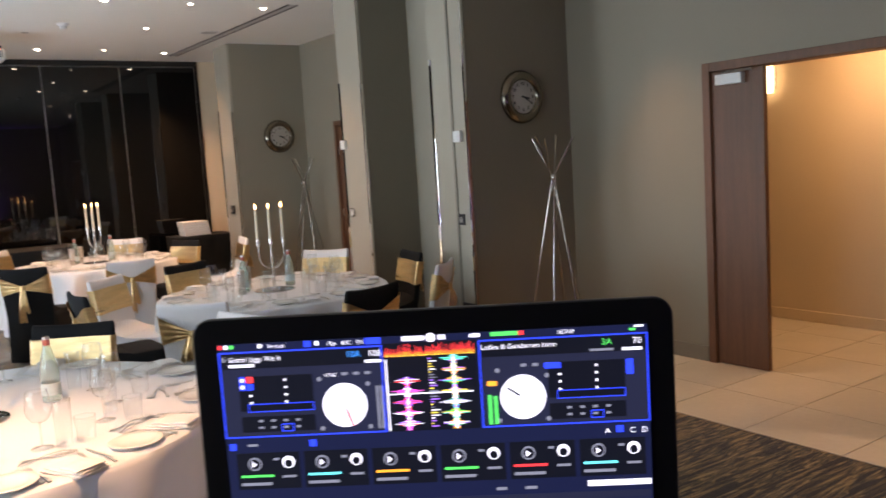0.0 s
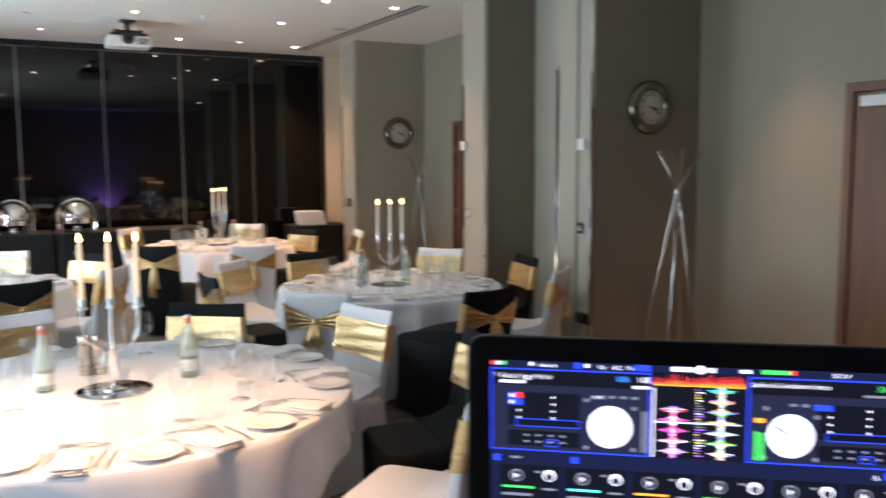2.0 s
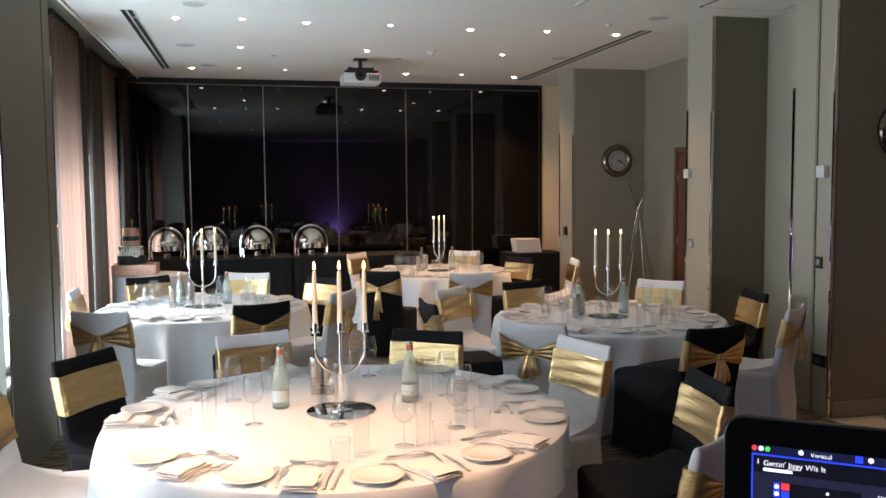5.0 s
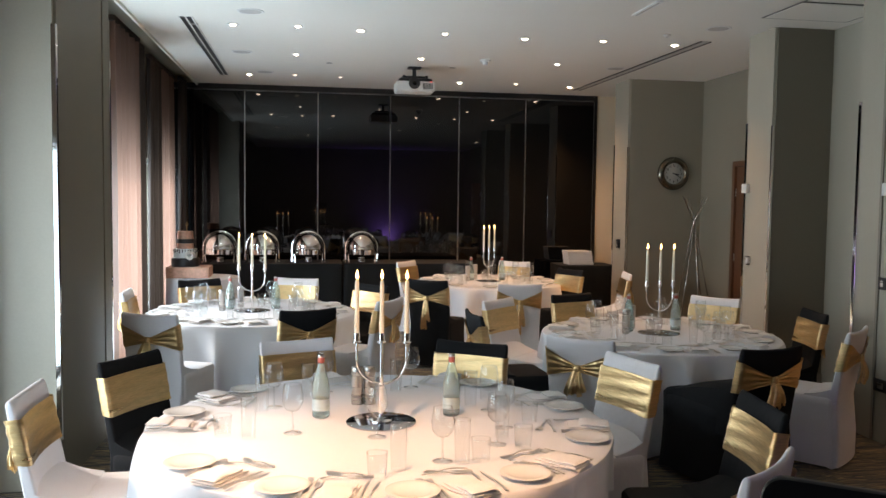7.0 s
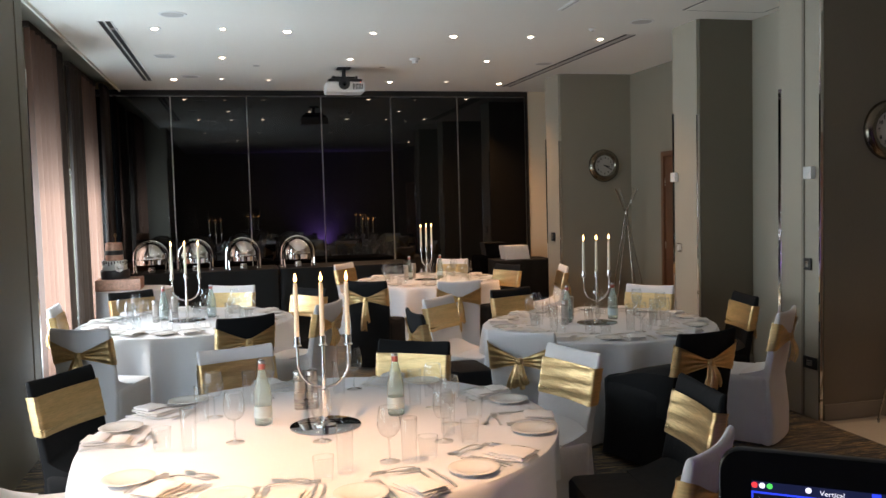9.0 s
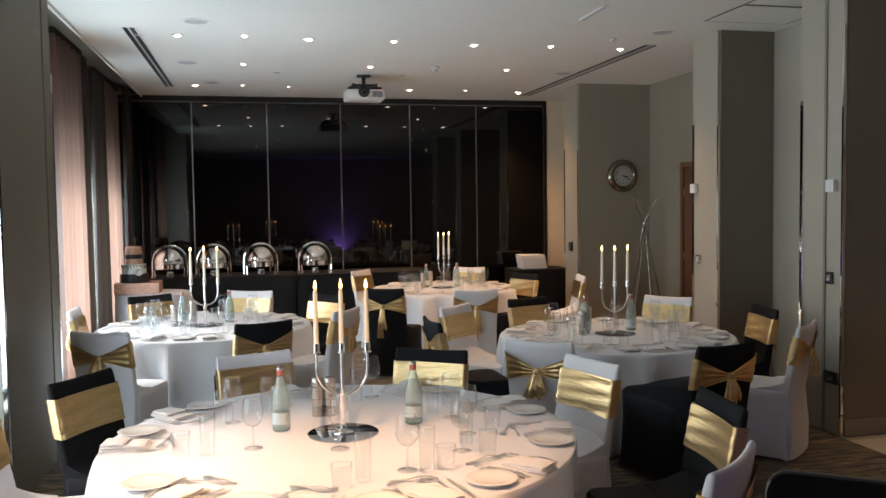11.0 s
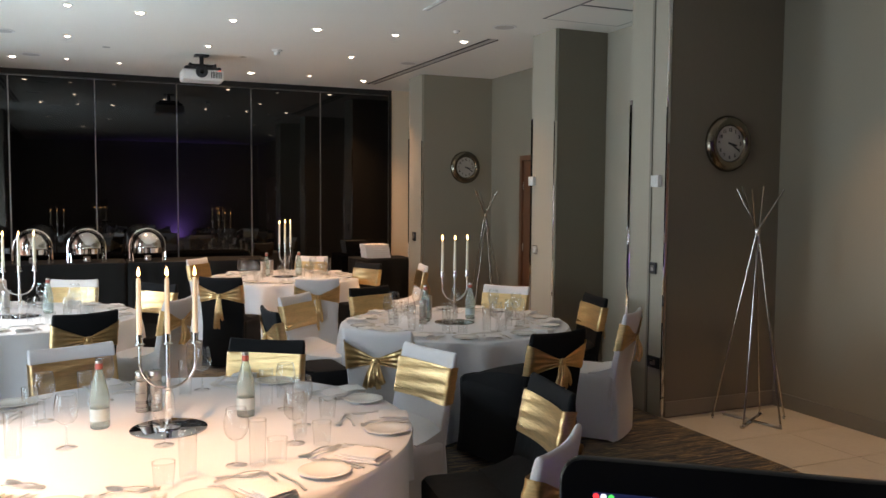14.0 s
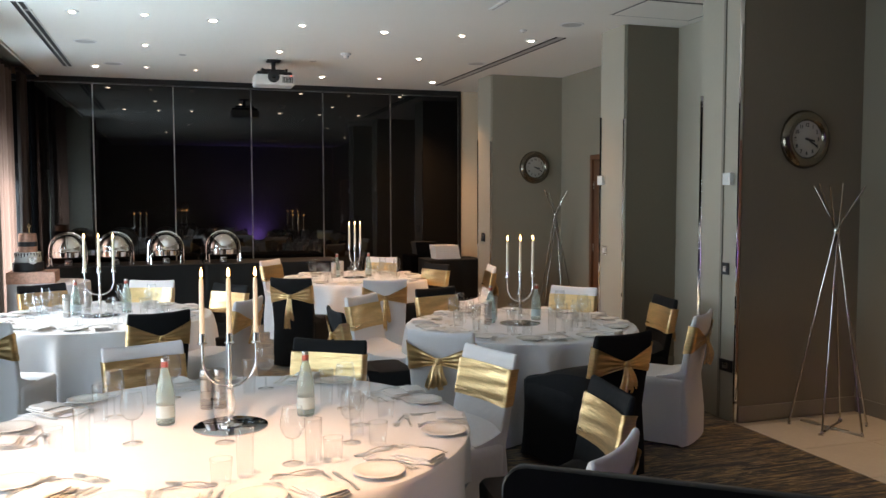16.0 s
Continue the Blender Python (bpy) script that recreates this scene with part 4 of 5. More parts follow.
for ti, (key, (cx, cy)) in enumerate(TABLES.items()):
    z = TZ + 0.001
    P["mirror"](pose(cx, cy, z))
    P["candelabra"](pose(cx, cy, z + 0.006, 0, 0, {"near": -8, "right": 6, "left": 5, "back": 42}[key]))
    for bx, by in {"near": ((-0.268, 0.126), (0.337, 0.085))}.get(key, ((-0.2, 0.12), (0.2, 0.14))):
        P["bottle"](pose(cx + bx, cy + by, z, 0, 0, _r.uniform(0, 360)))
    for bx, by in {"near": ((-0.087, 0.345), (-0.028, 0.34))}.get(key, ((-0.12, 0.25), (-0.26, 0.02))):
        P["mill"](pose(cx + bx, cy + by, z))
    first = {"right": 230, "left": 60, "back": 240}.get(key)
    seats = NEAR_SEATS if key == "near" else [first + 36 * k + _r.uniform(-2, 2) for k in range(10)]
    for s, degrees_round in enumerate(seats):
        a = math.radians(degrees_round)
        out = Vector((math.cos(a), math.sin(a), 0))
        rt = Vector((-math.sin(a), math.cos(a), 0))      # to the sitter's right
        yaw = math.degrees(a) + 90

        grow = (RADIUS[key] - 0.92) * 0.8 + (0.07 if key == "near" else 0.0)

        def at(r, side, turn=0, lift=0.0, jit=0.008):
            p = Vector((cx, cy, z + lift)) + out * (r + grow + _r.uniform(-jit, jit)) + rt * (side + _r.uniform(-jit, jit))
            return pose(p.x, p.y, p.z, 0, 0, yaw + turn + _r.uniform(-4, 4))
        P["napkin"](at(0.775, 0.0, _r.choice((0, 0, 12, -10))), s % 3)
        P["plate"](at(0.74, -0.20))
        P["cutlery"](at(0.745, -0.095), "fork")
        P["cutlery"](at(0.735, -0.122), "fork")
        P["cutlery"](at(0.74, 0.085), "knife")
        P["cutlery"](at(0.74, 0.115), "knife")
        P["cutlery"](at(0.575, -0.01, 90 + _r.uniform(-16, 16)), "spoon")
        P["cutlery"](at(0.61, 0.0, -90 + _r.uniform(-16, 16)), "fork")
        if key == "near":
            continue
        P["wine"](at(0.53, 0.13))
        P["highball"](at(0.47, 0.075))
        P["tumbler"](at(0.50, 0.20))
for kind, spots in NEAR_GLASSES.items():
    for x, y in spots:
        P[kind](pose(x, y, TZ + 0.001, 0, 0, _r.uniform(0, 360)))


# ---- laptop on its stand ----
LP0, LP1 = Vector((0.517, 0.433, 1.567)), Vector((0.796, 0.215, 1.567))


def laptop():
    mid = (LP0 + LP1) / 2
    d = (LP1 - LP0).normalized()
    yaw = math.degrees(math.atan2(d.y, d.x))
    W, Hh = 0.357, 0.244
    zb = mid.z - Hh
    t = thing("laptop", pose(mid.x, mid.y, zb, 0, 0, yaw), "open dark laptop showing mixing software with two white platters", "laptop")
    # base lies towards the viewer, that is along -y
    part("keyboard_base", box(bmesh.new(), -W / 2, W / 2, -0.247, 0.0, -0.02, -0.004, 0.004), M_KEYS, t)
    bm = bmesh.new()
    for r in range(5):
        for c in range(13):
            x = -0.14 + c * 0.0215
            box(bm, x, x + 0.018, -0.13 + r * 0.022, -0.112 + r * 0.022, -0.004, -0.0025)
    part("keys", bm, M_DARK_PLASTIC, t)
    loops = []
    for y, s in ((0.0, 0.994), (0.0012, 1.0), (0.0065, 1.0), (0.0075, 0.994)):
        loops.append([(x * s, y, (zz + Hh / 2 - Hh / 2) * s + Hh / 2) for x, zz in rr(W, Hh, 0.014, 7)])
    lid = part("lid", rings(bmesh.new(), loops), M_LAPTOP, t)
    sw, sh, z0 = 0.3185, 0.199, 0.026
    screen_bg = glow("screen_background", (0.008, 0.012, 0.045), 1.0)
    part("screen", boxed(-sw / 2, sw / 2, -0.0010, 0.0002, z0, z0 + sh), screen_bg, lid)
    cols = {"blue": (0.02, 0.06, 0.9), "bright_blue": (0.03, 0.30, 0.95), "white": (0.8, 0.85, 1.0), "panel": (0.012, 0.015, 0.036), "dark": (0.004, 0.005, 0.010), "red": (0.9, 0.05, 0.06), "green": (0.05, 0.65, 0.12),
            "orange": (0.95, 0.40, 0.04), "yellow": (0.95, 0.8, 0.1), "magenta": (0.85, 0.1, 0.7), "violet": (0.35, 0.15, 0.9), "cyan": (0.1, 0.75, 0.85), "grey": (0.16, 0.18, 0.24)}
    ms = {k: glow("screen_" + k, c, 1.3) for k, c in cols.items()}
    lay = {k: bmesh.new() for k in cols}
    px = sw / 738.0        # 738 units across the screen

    def rect(col, x0, y0, x1, y1, lvl=1):
        box(lay[col], -sw / 2 + x0 * px, -sw / 2 + x1 * px, -0.0010 - 0.0004 * lvl, -0.0010 - 0.0004 * (lvl - 1) - 0.00005, z0 + sh - y1 * px, z0 + sh - y0 * px)

    def disc(col, x, y, r, lvl=1, seg=36):
        bm = lay[col]
        vs = [[bm.verts.new((-sw / 2 + (x + r * math.cos(2 * math.pi * k / seg)) * px, yy, z0 + sh - (y + r * math.sin(2 * math.pi * k / seg)) * px)) for k in range(seg)]
              for yy in (-0.0010 - 0.0004 * lvl, -0.0010 - 0.0004 * (lvl - 1) - 0.00005)]
        bm.faces.new(vs[0])
        for k in range(seg):
            bm.faces.new((vs[0][k], vs[1][k], vs[1][(k + 1) % seg], vs[0][(k + 1) % seg]))

    def tri(x, y, w, h, lvl):
        yy = -0.0010 - 0.0004 * lvl
        bm = lay["white"]
        bm.faces.new([bm.verts.new((-sw / 2 + a * px, yy, z0 + sh - b * px)) for a, b in ((x, y), (x + w, y + h / 2), (x, y + h))])

    def outline(col, x0, y0, x1, y1, w, lvl=1):
        rect(col, x0, y0, x1, y0 + w, lvl), rect(col, x0, y1 - w, x1, y1, lvl), rect(col, x0, y0 + w, x0 + w, y1 - w, lvl), rect(col, x1 - w, y0 + w, x1, y1 - w, lvl)

    rnd = random.Random(7)
    for x, c in ((4, "red"), (14, "white"), (24, "green")):
        disc(c, x, 5, 4)
    for x0 in (70, 170):
        disc("white", x0 + 4, 5, 4)
    rect("blue", 152, 0, 163, 11), rect("blue", 258, 0, 285, 11)
    rect("white", 322, 1, 360, 9), disc("white", 371, 5, 8), rect("white", 384, 1, 396, 9)
    rect("white", 438, 2, 456, 8), rect("green", 474, 1, 520, 8), rect("red", 521, 1, 530, 8), rect("white", 716, 1, 732, 4), rect("green", 708, 6, 718, 10)
    for x0 in (0, 452):
        rect("panel", x0 + 3, 17, x0 + 283, 165), outline("blue", x0, 14, x0 + 286, 168, 2.4)
        rect("dark", x0 + 3, 17, x0 + 283, 44, 2)
        keep, x0 = x0, x0 + (0 if x0 == 0 else 84)
        rect("dark", x0 + 32, 58, x0 + 162, 120, 2), rect("dark", x0 + 32, 130, x0 + 162, 158, 2)
        outline("blue", x0 + 46, 107, x0 + 162, 122, 1.4, 3)
        for r in range(4):
            for c in range(2):
                rect("white", x0 + 50 + c * 62, 64 + r * 13, x0 + 54 + c * 62, 68 + r * 13, 3)
        for k in range(4):
            rect("grey", x0 + 62 + 22 * k, 136, x0 + 70 + 22 * k, 140, 3), rect("grey", x0 + 62 + 22 * k, 148, x0 + 70 + 22 * k, 152, 3)
        outline("blue", x0 + 102, 144, x0 + 124, 158, 1.6, 4)
        x0 = keep
        dx = x0 + 216 if x0 == 0 else x0 + 72
        disc("white", dx, 116, 39, 3, 48)
        for sx, sy in ((-42, -48), (42, -36), (-42, 40), (42, 40)):
            disc("grey", dx + sx, 116 + sy, 4, 3, 12)
        for k in range(3):
            rect("grey", dx - 2 + 20 * k, 58, dx + 8 + 20 * k, 63, 3)
    # the performer line under the title, and the clocks, as bars
    rect("white", 18, 36, 62, 41, 3), rect("white", 256, 38, 284, 43, 3)
    rect("white", 695, 38, 728, 43, 3), rect("grey", 640, 38, 680, 42, 3)
    rect("blue", 34, 58, 44, 82, 4), disc("white", 39, 64, 3.6, 5, 16), disc("white", 39, 76, 3.6, 5, 16), rect("red", 46, 58, 58, 69, 4), rect("blue", 46, 71, 58, 82, 4), rect("blue", 700, 58, 712, 84, 4), rect("blue", 562, 58, 590, 68, 4)
    rect("grey", 272, 84, 276, 160, 4), rect("grey", 279, 84, 283, 160, 4), rect("green", 464, 110, 470, 162, 4), rect("green", 474, 112, 480, 162, 4), rect("orange", 464, 86, 480, 94, 4)
    for cx_, cy_, c, vx, vy in ((216, 116, "red", 12, 36), (524, 116, "dark", -26, -17)):
        p = part("platter_mark", tube([(-sw / 2 + (cx_ + vx * 0.2) * px, -0.0027, z0 + sh - (cy_ + vy * 0.2) * px), (-sw / 2 + (cx_ + vx) * px, -0.0027, z0 + sh - (cy_ + vy) * px)], 0.0009, 6), ms[c], lid)
    # waveforms between the decks
    rect("dark", 289, 12, 449, 168, 1)
    for k in range(78):
        x = 290 + 2 * k
        h = rnd.uniform(4, 17)
        rect("red", x, 35 - h * 1.3, x + 1.0, 35, 2), rect("orange", x, 35 - h * 0.55, x + 1.0, 35, 3)
        if k % 3:
            rect("yellow", x, 33, x + 1.0, 35, 4)
    for cx_, pal, y_from in ((326, ("magenta", "violet", "red", "white"), 72), (408, ("green", "yellow", "violet", "orange", "cyan", "white"), 36)):
        y = y_from
        while y < 166:
            beat = (y - y_from) % 19 / 19
            w = 3 + 25 * math.exp(-((beat - 0.3) / 0.16) ** 2) * rnd.uniform(0.5, 1.0) + rnd.uniform(0, 3)
            c = rnd.choice(pal)
            rect(c, cx_ - w, y, cx_ + w, y + 1.0, 2), rect("white", cx_ - w * 0.12, y, cx_ + w * 0.12, y + 1.0, 3)
            y += 1.5
    for k in range(26):
        y = 40 + k * 4.8
        rect(rnd.choice(("grey", "yellow", "white", "violet")), 365, y, 365 + rnd.uniform(3, 16), y + 1.8, 2)
    rect("white", 290, 40, 293, 166, 3), rect("white", 290, 100, 440, 102, 4)
    # sample players along the bottom
    rect("blue", 6, 178, 17, 190), rect("grey", 38, 180, 56, 184), rect("blue", 148, 176, 160, 188), rect("blue", 680, 174, 692, 186)
    for c in range(6):
        x = 16 + 120 * c
        rect("dark", x, 196, x + 112, 262), disc("grey", x + 32, 216, 12, 2, 24), disc("dark", x + 32, 216, 9, 3, 24), tri(x + 28, 210, 8, 12, 4)
        disc("white", x + 92, 214, 11, 2, 24), disc("dark", x + 92, 216, 7, 3, 20), rect("grey", x + 66, 206, x + 76, 210, 2)
        rect(("green", "cyan", "orange", "green", "red", "cyan")[c], x + 6, 236, x + 64, 240, 2), rect("grey", x + 80, 238, x + 104, 242, 2)
        rect("grey", x + 6, 250, x + 60, 255, 2)
    rect("grey", 470, 276, 488, 281), rect("grey", 520, 276, 540, 281), rect("white", 628, 270, 736, 280)
    for r in range(12):
        rect("panel", 4, 290 + r * 14, 734, 302 + r * 14), rect("grey", 20, 293 + r * 14, 20 + rnd.uniform(60, 160), 298 + r * 14, 2)
    names = {"blue": "blue_graphic", "white": "white_graphic", "panel": "deck_backing", "dark": "dark_field"}
    for k, bm in lay.items():
        tagged(part(names.get(k, k + "_graphic"), bm, ms[k], lid, smooth=False), kind="stuff")
    for body, x, y, size, c in (("Ladies & Gentlemen Intro", 456, 30, 9.8, "white"), ("Gettin' Jiggy Wit It", 18, 31, 9.8, "white"), ("1", 7, 30, 10, "white"), ("Vertical", 88, 9, 8, "white"), ("Flip", 194, 9, 8, "white"), ("10A", 224, 31, 12, "bright_blue"), ("108", 262, 31, 12, "white"), ("3A", 660, 31, 12, "green"), ("70", 712, 31, 12, "white"),
                                ("SETUP", 588, 9, 8, "white"), ("REC", 218, 9, 8, "white"), ("FX", 244, 9, 8, "white"), ("SYNC", 184, 64, 7, "white"), ("A", 660, 186, 11, "white"), ("C", 702, 186, 11, "white"), ("D", 722, 186, 11, "white")):
        cu = bpy.data.curves.new("screen_text", "FONT")
        cu.body, cu.size = body, size * px * 1.25
        o = new("screen_text", cu)
        o.parent = lid
        o.matrix_basis = pose(-sw / 2 + x * px, -0.0031, z0 + sh - y * px, 90, 0, 0)
        cu.materials.append(ms[c])
    return t, zb, yaw, mid


_lap, _zb, _yaw, _mid = laptop()
_t = thing("laptop_stand", pose(_mid.x, _mid.y, 0.95, 0, 0, _yaw), "black metal laptop stand on the booth table", "laptop stand")
for sx in (-0.13, 0.13):
    part("support_arm", tube([(sx, -0.24, _zb - 0.95 - 0.026), (sx, 0.0, _zb - 0.95 - 0.026), (sx, -0.02, 0.012), (sx, -0.24, 0.012)], 0.006, 8), M_DARK_PLASTIC, _t)
part("cross_bar", tube([(-0.13, -0.01, 0.15), (0.13, -0.01, 0.15)], 0.006, 8), M_DARK_PLASTIC, _t)
_t = thing("booth_table", pose(_mid.x, _mid.y, 0, 0, 0, _yaw), "small black table under the laptop stand", "table")
part("tabletop", boxed(-0.3, 0.3, -0.28, 0.12, 0.92, 0.95, 0.006), M_DARK_PLASTIC, _t)
for sx in (-0.27, 0.27):
    for sy in (-0.25, 0.09):
        part("leg", tube([(sx, sy, 0), (sx, sy, 0.92)], 0.014), M_DARK_PLASTIC, _t)


# ---- buffet ----
def buffet_table(x0, x1, y0, y1, z):
    t = thing("buffet_table", pose((x0 + x1) / 2, (y0 + y1) / 2, 0), "long buffet table draped to the floor in black cloth", "table", "buffet tables")
    w, d = (x1 - x0), (y1 - y0)
    loops = []
    for zz in (0.01, z * 0.3, z * 0.6, z - 0.03, z - 0.006, z):
        lp = []
        for a, b in zip((l := rr(w, d, 0.05, 5)), l[1:] + l[:1]):
            k = max(1, int(math.dist(a, b) / 0.03))
            for i in range(k):
                x, y = a[0] + (b[0] - a[0]) * i / k, a[1] + (b[1] - a[1]) * i / k
                f = 0.014 * (1 - zz / z) * (math.sin(x * 24) + math.sin(y * 24))
                s = 0.985 if zz == z else 1.0
                lp.append((x * s + f * (1 if abs(x) > w / 2 - 0.01 else 0), y * s + f * (1 if abs(y) > d / 2 - 0.01 else 0), zz))
        loops.append(lp)
    part("black_cloth", rings(bmesh.new(), loops, cap0=False), M_BLACK_CLOTH, t)


buffet_table(-1.05, 0.72, 11.2, 11.95, 0.84)
buffet_table(0.74, 2.55, 11.2, 11.95, 0.84)
buffet_table(3.9, 4.75, 11.55, 12.15, 0.78)


def chafing_dish():
    t = thing("chafing_dish", pose(0, 0, 0), "polished chrome roll-top chafing dish on legs", "chafing dish", "buffet chafing dishes")
    part("water_pan", lathe([(0.19, 0.10), (0.2, 0.11), (0.205, 0.17), (0.212, 0.176), (0.212, 0.182)], 40), M_CHROME, t)
    prof = [(0.208, 0.184)] + [(0.205 * math.cos(radians(a)), 0.19 + 0.215 * math.sin(radians(a))) for a in range(0, 90, 9)] + [(0.001, 0.405)]
    dome = part("roll_top_lid", lathe(prof, 40), M_CHROME, t)
    part("lid_handle", tube([(-0.05, -0.205, 0.215), (-0.05, -0.24, 0.22), (0.05, -0.24, 0.22), (0.05, -0.205, 0.215)], 0.006, 8), M_STEEL, dome)
    pts = [(-0.222, 0, 0.0)] + [(-0.222, 0, 0.19)] + [(-0.222 * math.cos(radians(a)), 0, 0.19 + 0.228 * math.sin(radians(a))) for a in range(10, 180, 10)] + [(0.222, 0, 0.19), (0.222, 0, 0.0)]
    part("frame_arch", tube(pts, 0.010, 8), M_CHROME, t)
    for sx in (-1, 1):
        part("foot", boxed(sx * 0.222 - 0.014, sx * 0.222 + 0.014, -0.13, 0.13, 0, 0.014, 0.003), M_CHROME, t)
        part("leg", tube([(sx * 0.18, -0.1, 0.0), (sx * 0.19, -0.09, 0.11)], 0.009, 8), M_CHROME, t)
    part("burner", lathe([(0.04, 0.0), (0.045, 0.004), (0.045, 0.06), (0.03, 0.065)], 20), M_STEEL, t)
    return t


_c = chafing_dish()
for i, x in enumerate((-0.92, -0.36, 0.26, 0.99)):
    if i == 0:
        _c.matrix_world = pose(x, 11.5, 0.842)
    else:
        copy_thing(_c, pose(x, 11.5, 0.842))
_t = thing("white_box", pose(4.24, 11.8, 0.782), "stack of folded white napkins on the black side table", "linen stack")
for k in range(6):
    part("folded_layer", boxed(-0.19 + 0.004 * (k % 2) - 0.006 * k, 0.19 - 0.003 * (k % 3) - 0.006 * k, -0.14, 0.14, 0.034 * k, 0.034 * k + 0.033, 0.006), M_NAPKIN, _t)


# ---- cake ----
CX, CY = -1.27, 10.75
_t = thing("cake_table", pose(CX + 0.22, CY, 0), "small round table under a white cloth for the cake", "table")
part("white_cloth", lathe([(0.47, 0.01), (0.46, 0.3), (0.45, 0.69), (0.446, 0.705), (0.43, 0.71), (0.001, 0.71)], 64, cap0=False), M_WHITE_CLOTH, _t)
_t = thing("cake", pose(CX, CY, 0.711), "tiered black, white and gold celebration cake on a rose-gold box", "cake")
part("box_stand", boxed(-0.21, 0.31, -0.2, 0.2, 0, 0.135, 0.008), M_CAKE_GOLD, _t)
part("black_tier", lathe([(0.165, 0.136), (0.168, 0.14), (0.168, 0.235), (0.16, 0.243)], 40), M_CAKE_BLACK, _t)
_w = part("striped_tier", lathe([(0.14, 0.244), (0.143, 0.248), (0.143, 0.35), (0.136, 0.357)], 40), M_CAKE_WHITE, _t)
for k in range(26):
    a = 2 * math.pi * k / 26
    part("icing_stripe", tube([(0.1435 * math.cos(a), 0.1435 * math.sin(a), 0.352), (0.1445 * math.cos(a), 0.1445 * math.sin(a), 0.30 + 0.012 * (k % 3))], 0.006, 6), M_CAKE_BLACK, _w)
part("gold_tier", lathe([(0.1, 0.358), (0.103, 0.362), (0.103, 0.425)], 36), M_CAKE_GOLD, _t)
part("black_band", lathe([(0.106, 0.426), (0.107, 0.428), (0.107, 0.478), (0.1, 0.48)], 36), M_CAKE_BLACK, _t)
part("top_tier", lathe([(0.1, 0.481), (0.102, 0.484), (0.094, 0.57), (0.085, 0.578)], 36), M_CAKE_GOLD, _t)
part("cake_topper", tube([(0.02, 0, 0.578), (0.02, 0, 0.64), (0.035, 0, 0.66), (0.02, 0, 0.69), (0.005, 0, 0.66), (0.02, 0, 0.64)], 0.005, 8), M_GOLD, _t)
_bm = bmesh.new()
for k in range(9):
    a = 2 * math.pi * k / 9
    r = bmesh.ops.create_icosphere(_bm, subdivisions=1, radius=0.028, matrix=Matrix.Translation((0.07 + 0.035 * math.cos(a), -0.15 - 0.01 * (k % 3), 0.28 + 0.035 * math.sin(a))))
part("sugar_flower", _bm, M_CHINA, _t)


# ---- coat stands ----
def coat_stand(x, y, yaw):
    t = thing("coat_stand", pose(x, y, 0, 0, 0, yaw), "chrome coat stand of crossing rods with a low cross base", "coat stand", "coat stands")
    K = 1.46
    for k, (fx, fy) in enumerate(((-0.20, 0.20), (-0.19, -0.12), (0.06, -0.23), (0.30, -0.03), (0.20, 0.12))):
        a = math.atan2(fy, fx)
        q = Vector((0.014 * math.cos(a + 1.4), 0.014 * math.sin(a + 1.4), K))
        part("rod", tube([(fx, fy, 0.03), q], 0.0075, 10), M_ROD, t)
        reach = 0.15 if k % 2 else 0.18
        part("prong", tube([q, (-reach * math.cos(a), -reach * math.sin(a), 1.78 + 0.02 * (k % 2))], [0.0075, 0.006], 10), M_ROD, t)
        part("glide", lathe([(0.009, 0.0), (0.011, 0.004), (0.011, 0.024), (0.008, 0.034)], 12, at=(fx, fy, 0)), M_STEEL, t)
    for k, a in enumerate((radians(-77), radians(30))):
        z = 0.012 + 0.003 * k
        part("base_bar", tube([(0.25 * math.cos(a), 0.25 * math.sin(a), z), (-0.25 * math.cos(a), -0.25 * math.sin(a), z)], 0.011, 8), M_STEEL, t)
    part("clamp", lathe([(0.02, K - 0.02), (0.024, K - 0.014), (0.024, K + 0.014), (0.02, K + 0.02)], 20), M_CHROME, t)


coat_stand(4.915, 4.83, 0)
coat_stand(5.2, 10.05, -12)


# ---- clocks and switches ----
def wall_clock(x, y, z):
    t = thing("wall_clock", pose(x, y, z, 90, 0, 0), "round wall clock with a deep smoked chrome rim and white dial", "clock", "wall clocks")
    R = 0.222
    part("rim", lathe([(R - 0.006, 0.0), (R, 0.008), (R - 0.002, 0.022), (R - 0.014, 0.044), (R - 0.038, 0.060), (R - 0.062, 0.060), (R - 0.080, 0.046), (R - 0.086, 0.030)], 56, cap0=False, cap1=False), M_CLOCK_RIM, t)
    dial = part("dial", lathe([(0.001, 0.034), (R - 0.085, 0.034), (R - 0.02, 0.004), (0.001, 0.002)], 56), M_CLOCK_FACE, t)
    for k in range(12):
        a = radians(90 - 30 * k)
        cu = bpy.data.curves.new("numeral", "FONT")
        cu.body, cu.size, cu.align_x, cu.align_y, cu.extrude = str(k or 12), 0.038, "CENTER", "CENTER", 0.0006
        cu.offset = 0.0012
        o = new("numeral", cu)
        o.parent = dial
        o.location = (0.107 * math.cos(a), 0.107 * math.sin(a), 0.0352)
        cu.materials.append(M_DARK_PLASTIC)
    for nm, ang, L, w, zz in (("hour_pointer", 90 - 30 * 3.4, 0.072, 0.0070, 0.038), ("minute_pointer", 90 - 6 * 20, 0.106, 0.0048, 0.041)):
        a = radians(ang)
        bm = box(bmesh.new(), -0.018, L, -w, w, zz - 0.001, zz + 0.001)
        bmesh.ops.rotate(bm, cent=(0, 0, 0), matrix=Matrix.Rotation(a, 3, "Z"), verts=bm.verts)
        part(nm, bm, M_DARK_PLASTIC, dial)
    part("pointer_hub", lathe([(0.008, 0.036), (0.008, 0.043), (0.006, 0.044)], 16), M_DARK_PLASTIC, dial)


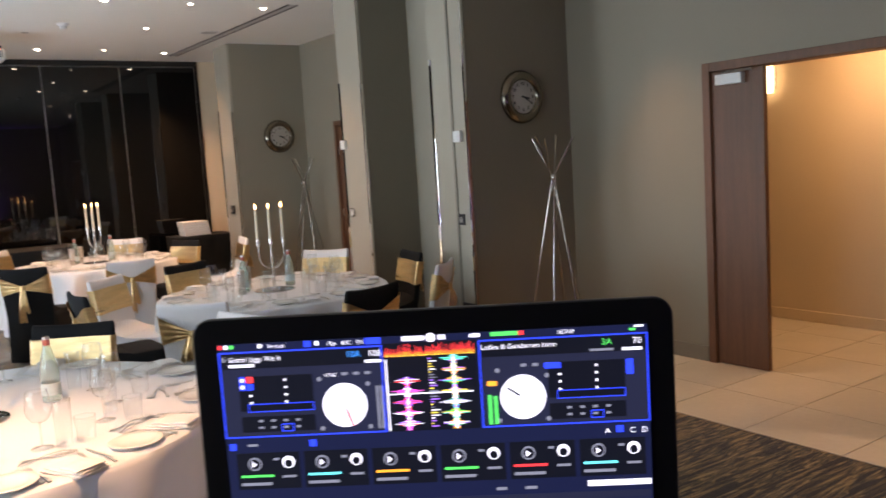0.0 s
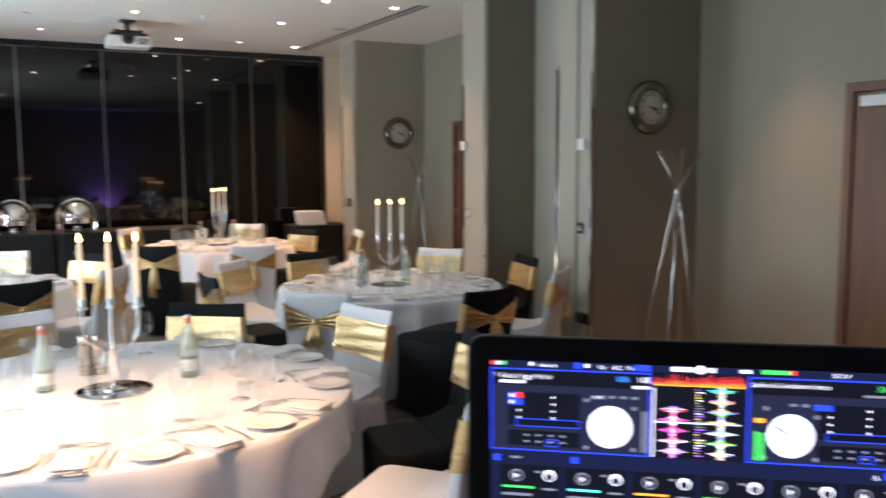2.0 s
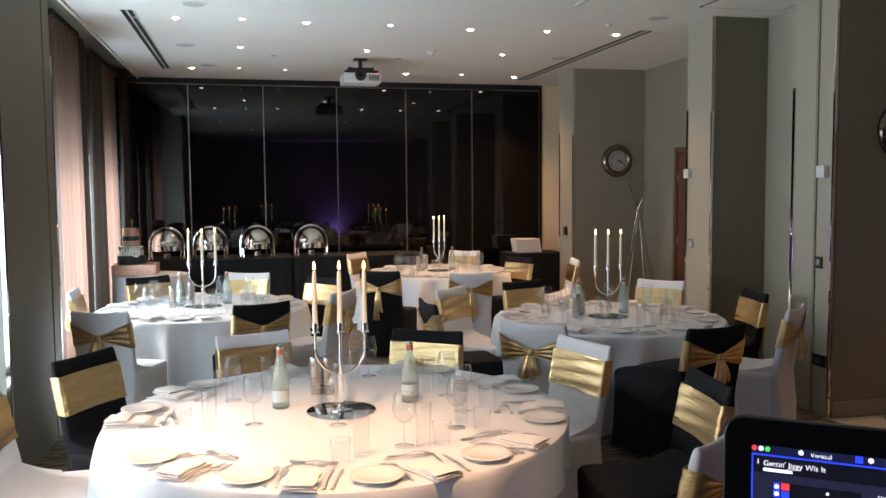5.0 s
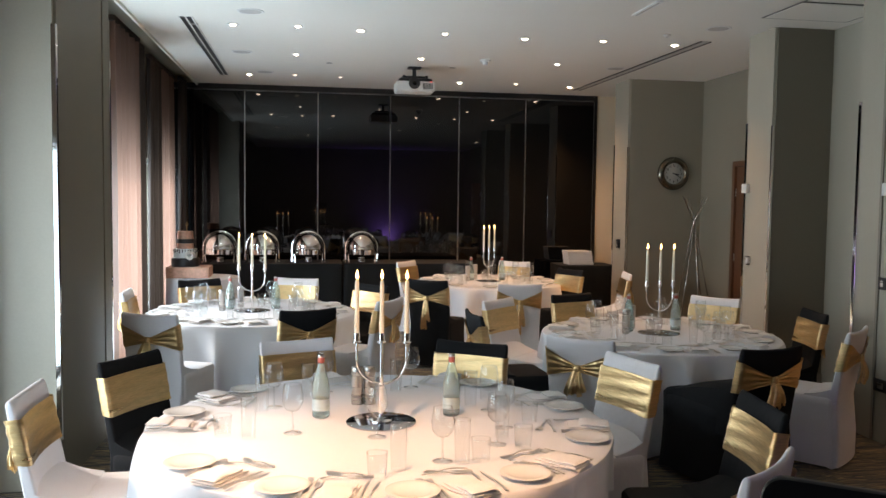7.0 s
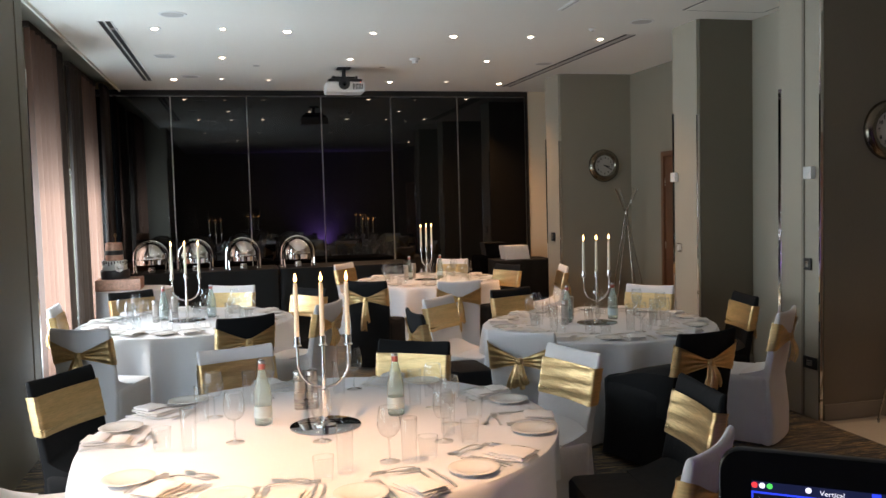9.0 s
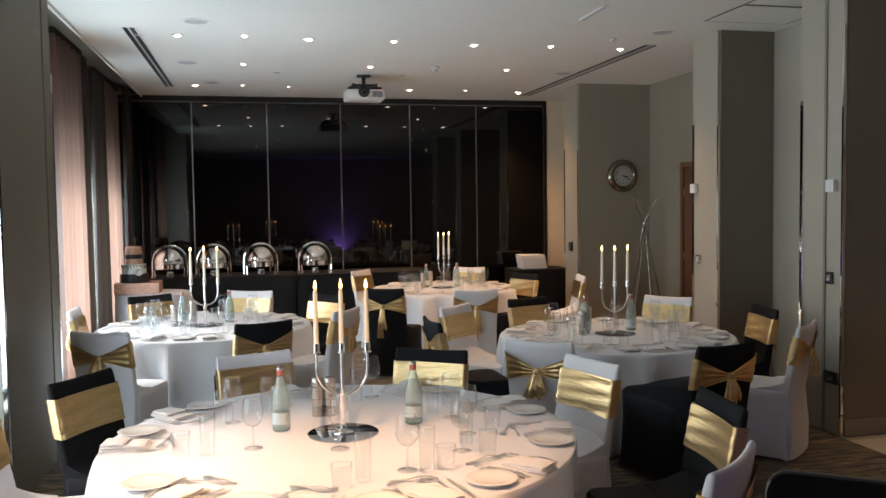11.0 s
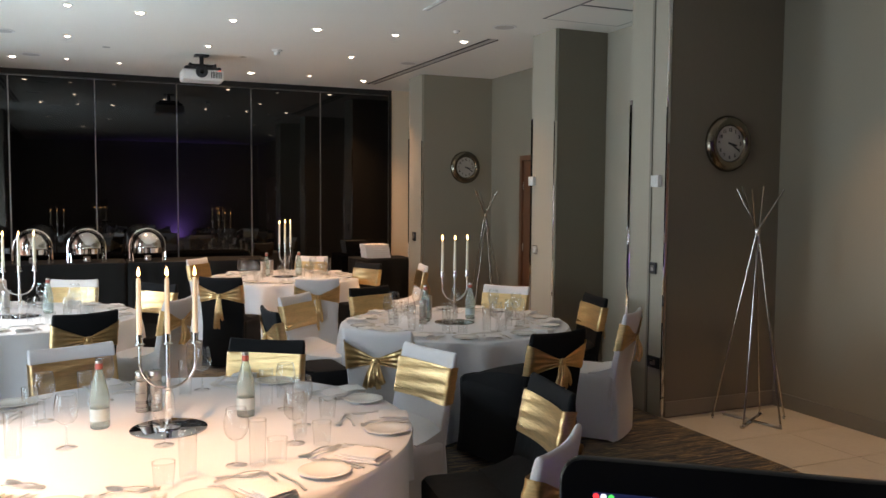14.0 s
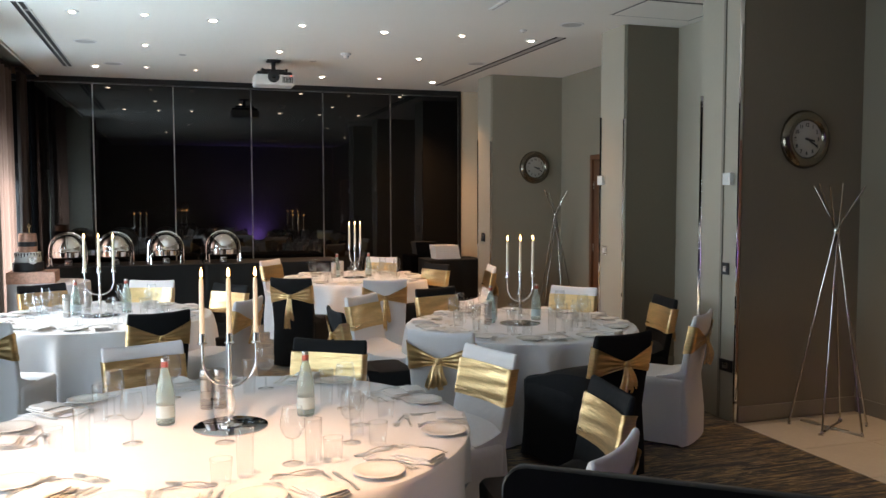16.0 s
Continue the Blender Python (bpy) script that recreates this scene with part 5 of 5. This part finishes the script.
wall_clock(4.93, 5.198, 2.14)
wall_clock(5.08, 10.466, 2.105)


def wall_plate(name, label, cat, x, y, z, w, h, material, axis="x", d=0.012):
    """A small fitting on a pilaster's room face, or, with axis y, on a panel's face."""
    t = thing(name, pose(x, y, z, 0, 0, 0 if axis == "y" else -90), label, cat)
    part("plate", boxed(-w / 2, w / 2, -d, 0, -h / 2, h / 2, 0.002), material, t)
    part("rocker", boxed(-w / 5, w / 5, -d - 0.004, -d, -h / 4, h / 4, 0.001), M_STEEL if material == M_DARK_PLASTIC else M_WHITE_PLASTIC, t)


wall_plate("light_switch", "black light switch plate on the pale pilaster", "light switch", 4.436, 10.72, 1.15, 0.12, 0.12, M_DARK_PLASTIC)
wall_plate("thermostat", "small white thermostat on the pilaster", "thermostat", 4.35, 5.30, 1.84, 0.09, 0.09, M_WHITE_PLASTIC, d=0.035)
wall_plate("light_switch", "grey metal switch plate on the pilaster", "light switch", 4.35, 5.33, 1.16, 0.08, 0.09, M_DARK_PLASTIC)
wall_plate("thermostat", "small white thermostat on the pilaster", "thermostat", 4.466, 7.46, 1.87, 0.09, 0.09, M_WHITE_PLASTIC, d=0.035)
wall_plate("light_switch", "grey metal switch plate on the pilaster", "light switch", 4.466, 7.40, 1.17, 0.08, 0.09, M_STEEL)
wall_plate("floor_socket", "black power socket plate low on the pilaster", "socket", 4.35, 5.30, 0.42, 0.15, 0.09, M_DARK_PLASTIC)
_t = thing("led_uplight", pose(2.9, -2.6, 0), "small black LED uplight washing the rear wall violet", "uplight")
part("housing", lathe([(0.09, 0), (0.1, 0.01), (0.1, 0.16), (0.085, 0.18)], 28), M_DARK_PLASTIC, _t)
part("yoke", tube([(-0.12, 0, 0.0), (-0.12, 0, 0.14), (0.12, 0, 0.14), (0.12, 0, 0.0)], 0.008, 8), M_DARK_PLASTIC, _t)

# ---- floor tiles, last ----
_bed = bpy.data.objects["floor_tile_bed"]
_tile = boxed(-0.297, 0.297, -0.297, 0.297, -0.006, 0.002, 0.0015)
_ob = part("tile", _tile, M_TILE, _bed, smooth=False)
_me = _ob.data
_ob.location = (4.35 + 0.3, -1.2, 0)
for i in range(5):
    for j in range(11):
        if i == 0 and j == 0:
            continue
        o = new("tile", _me)
        o.parent = _bed
        o.location = (4.35 + 0.3 + 0.6 * i, -1.2 + 0.6 * j, 0)
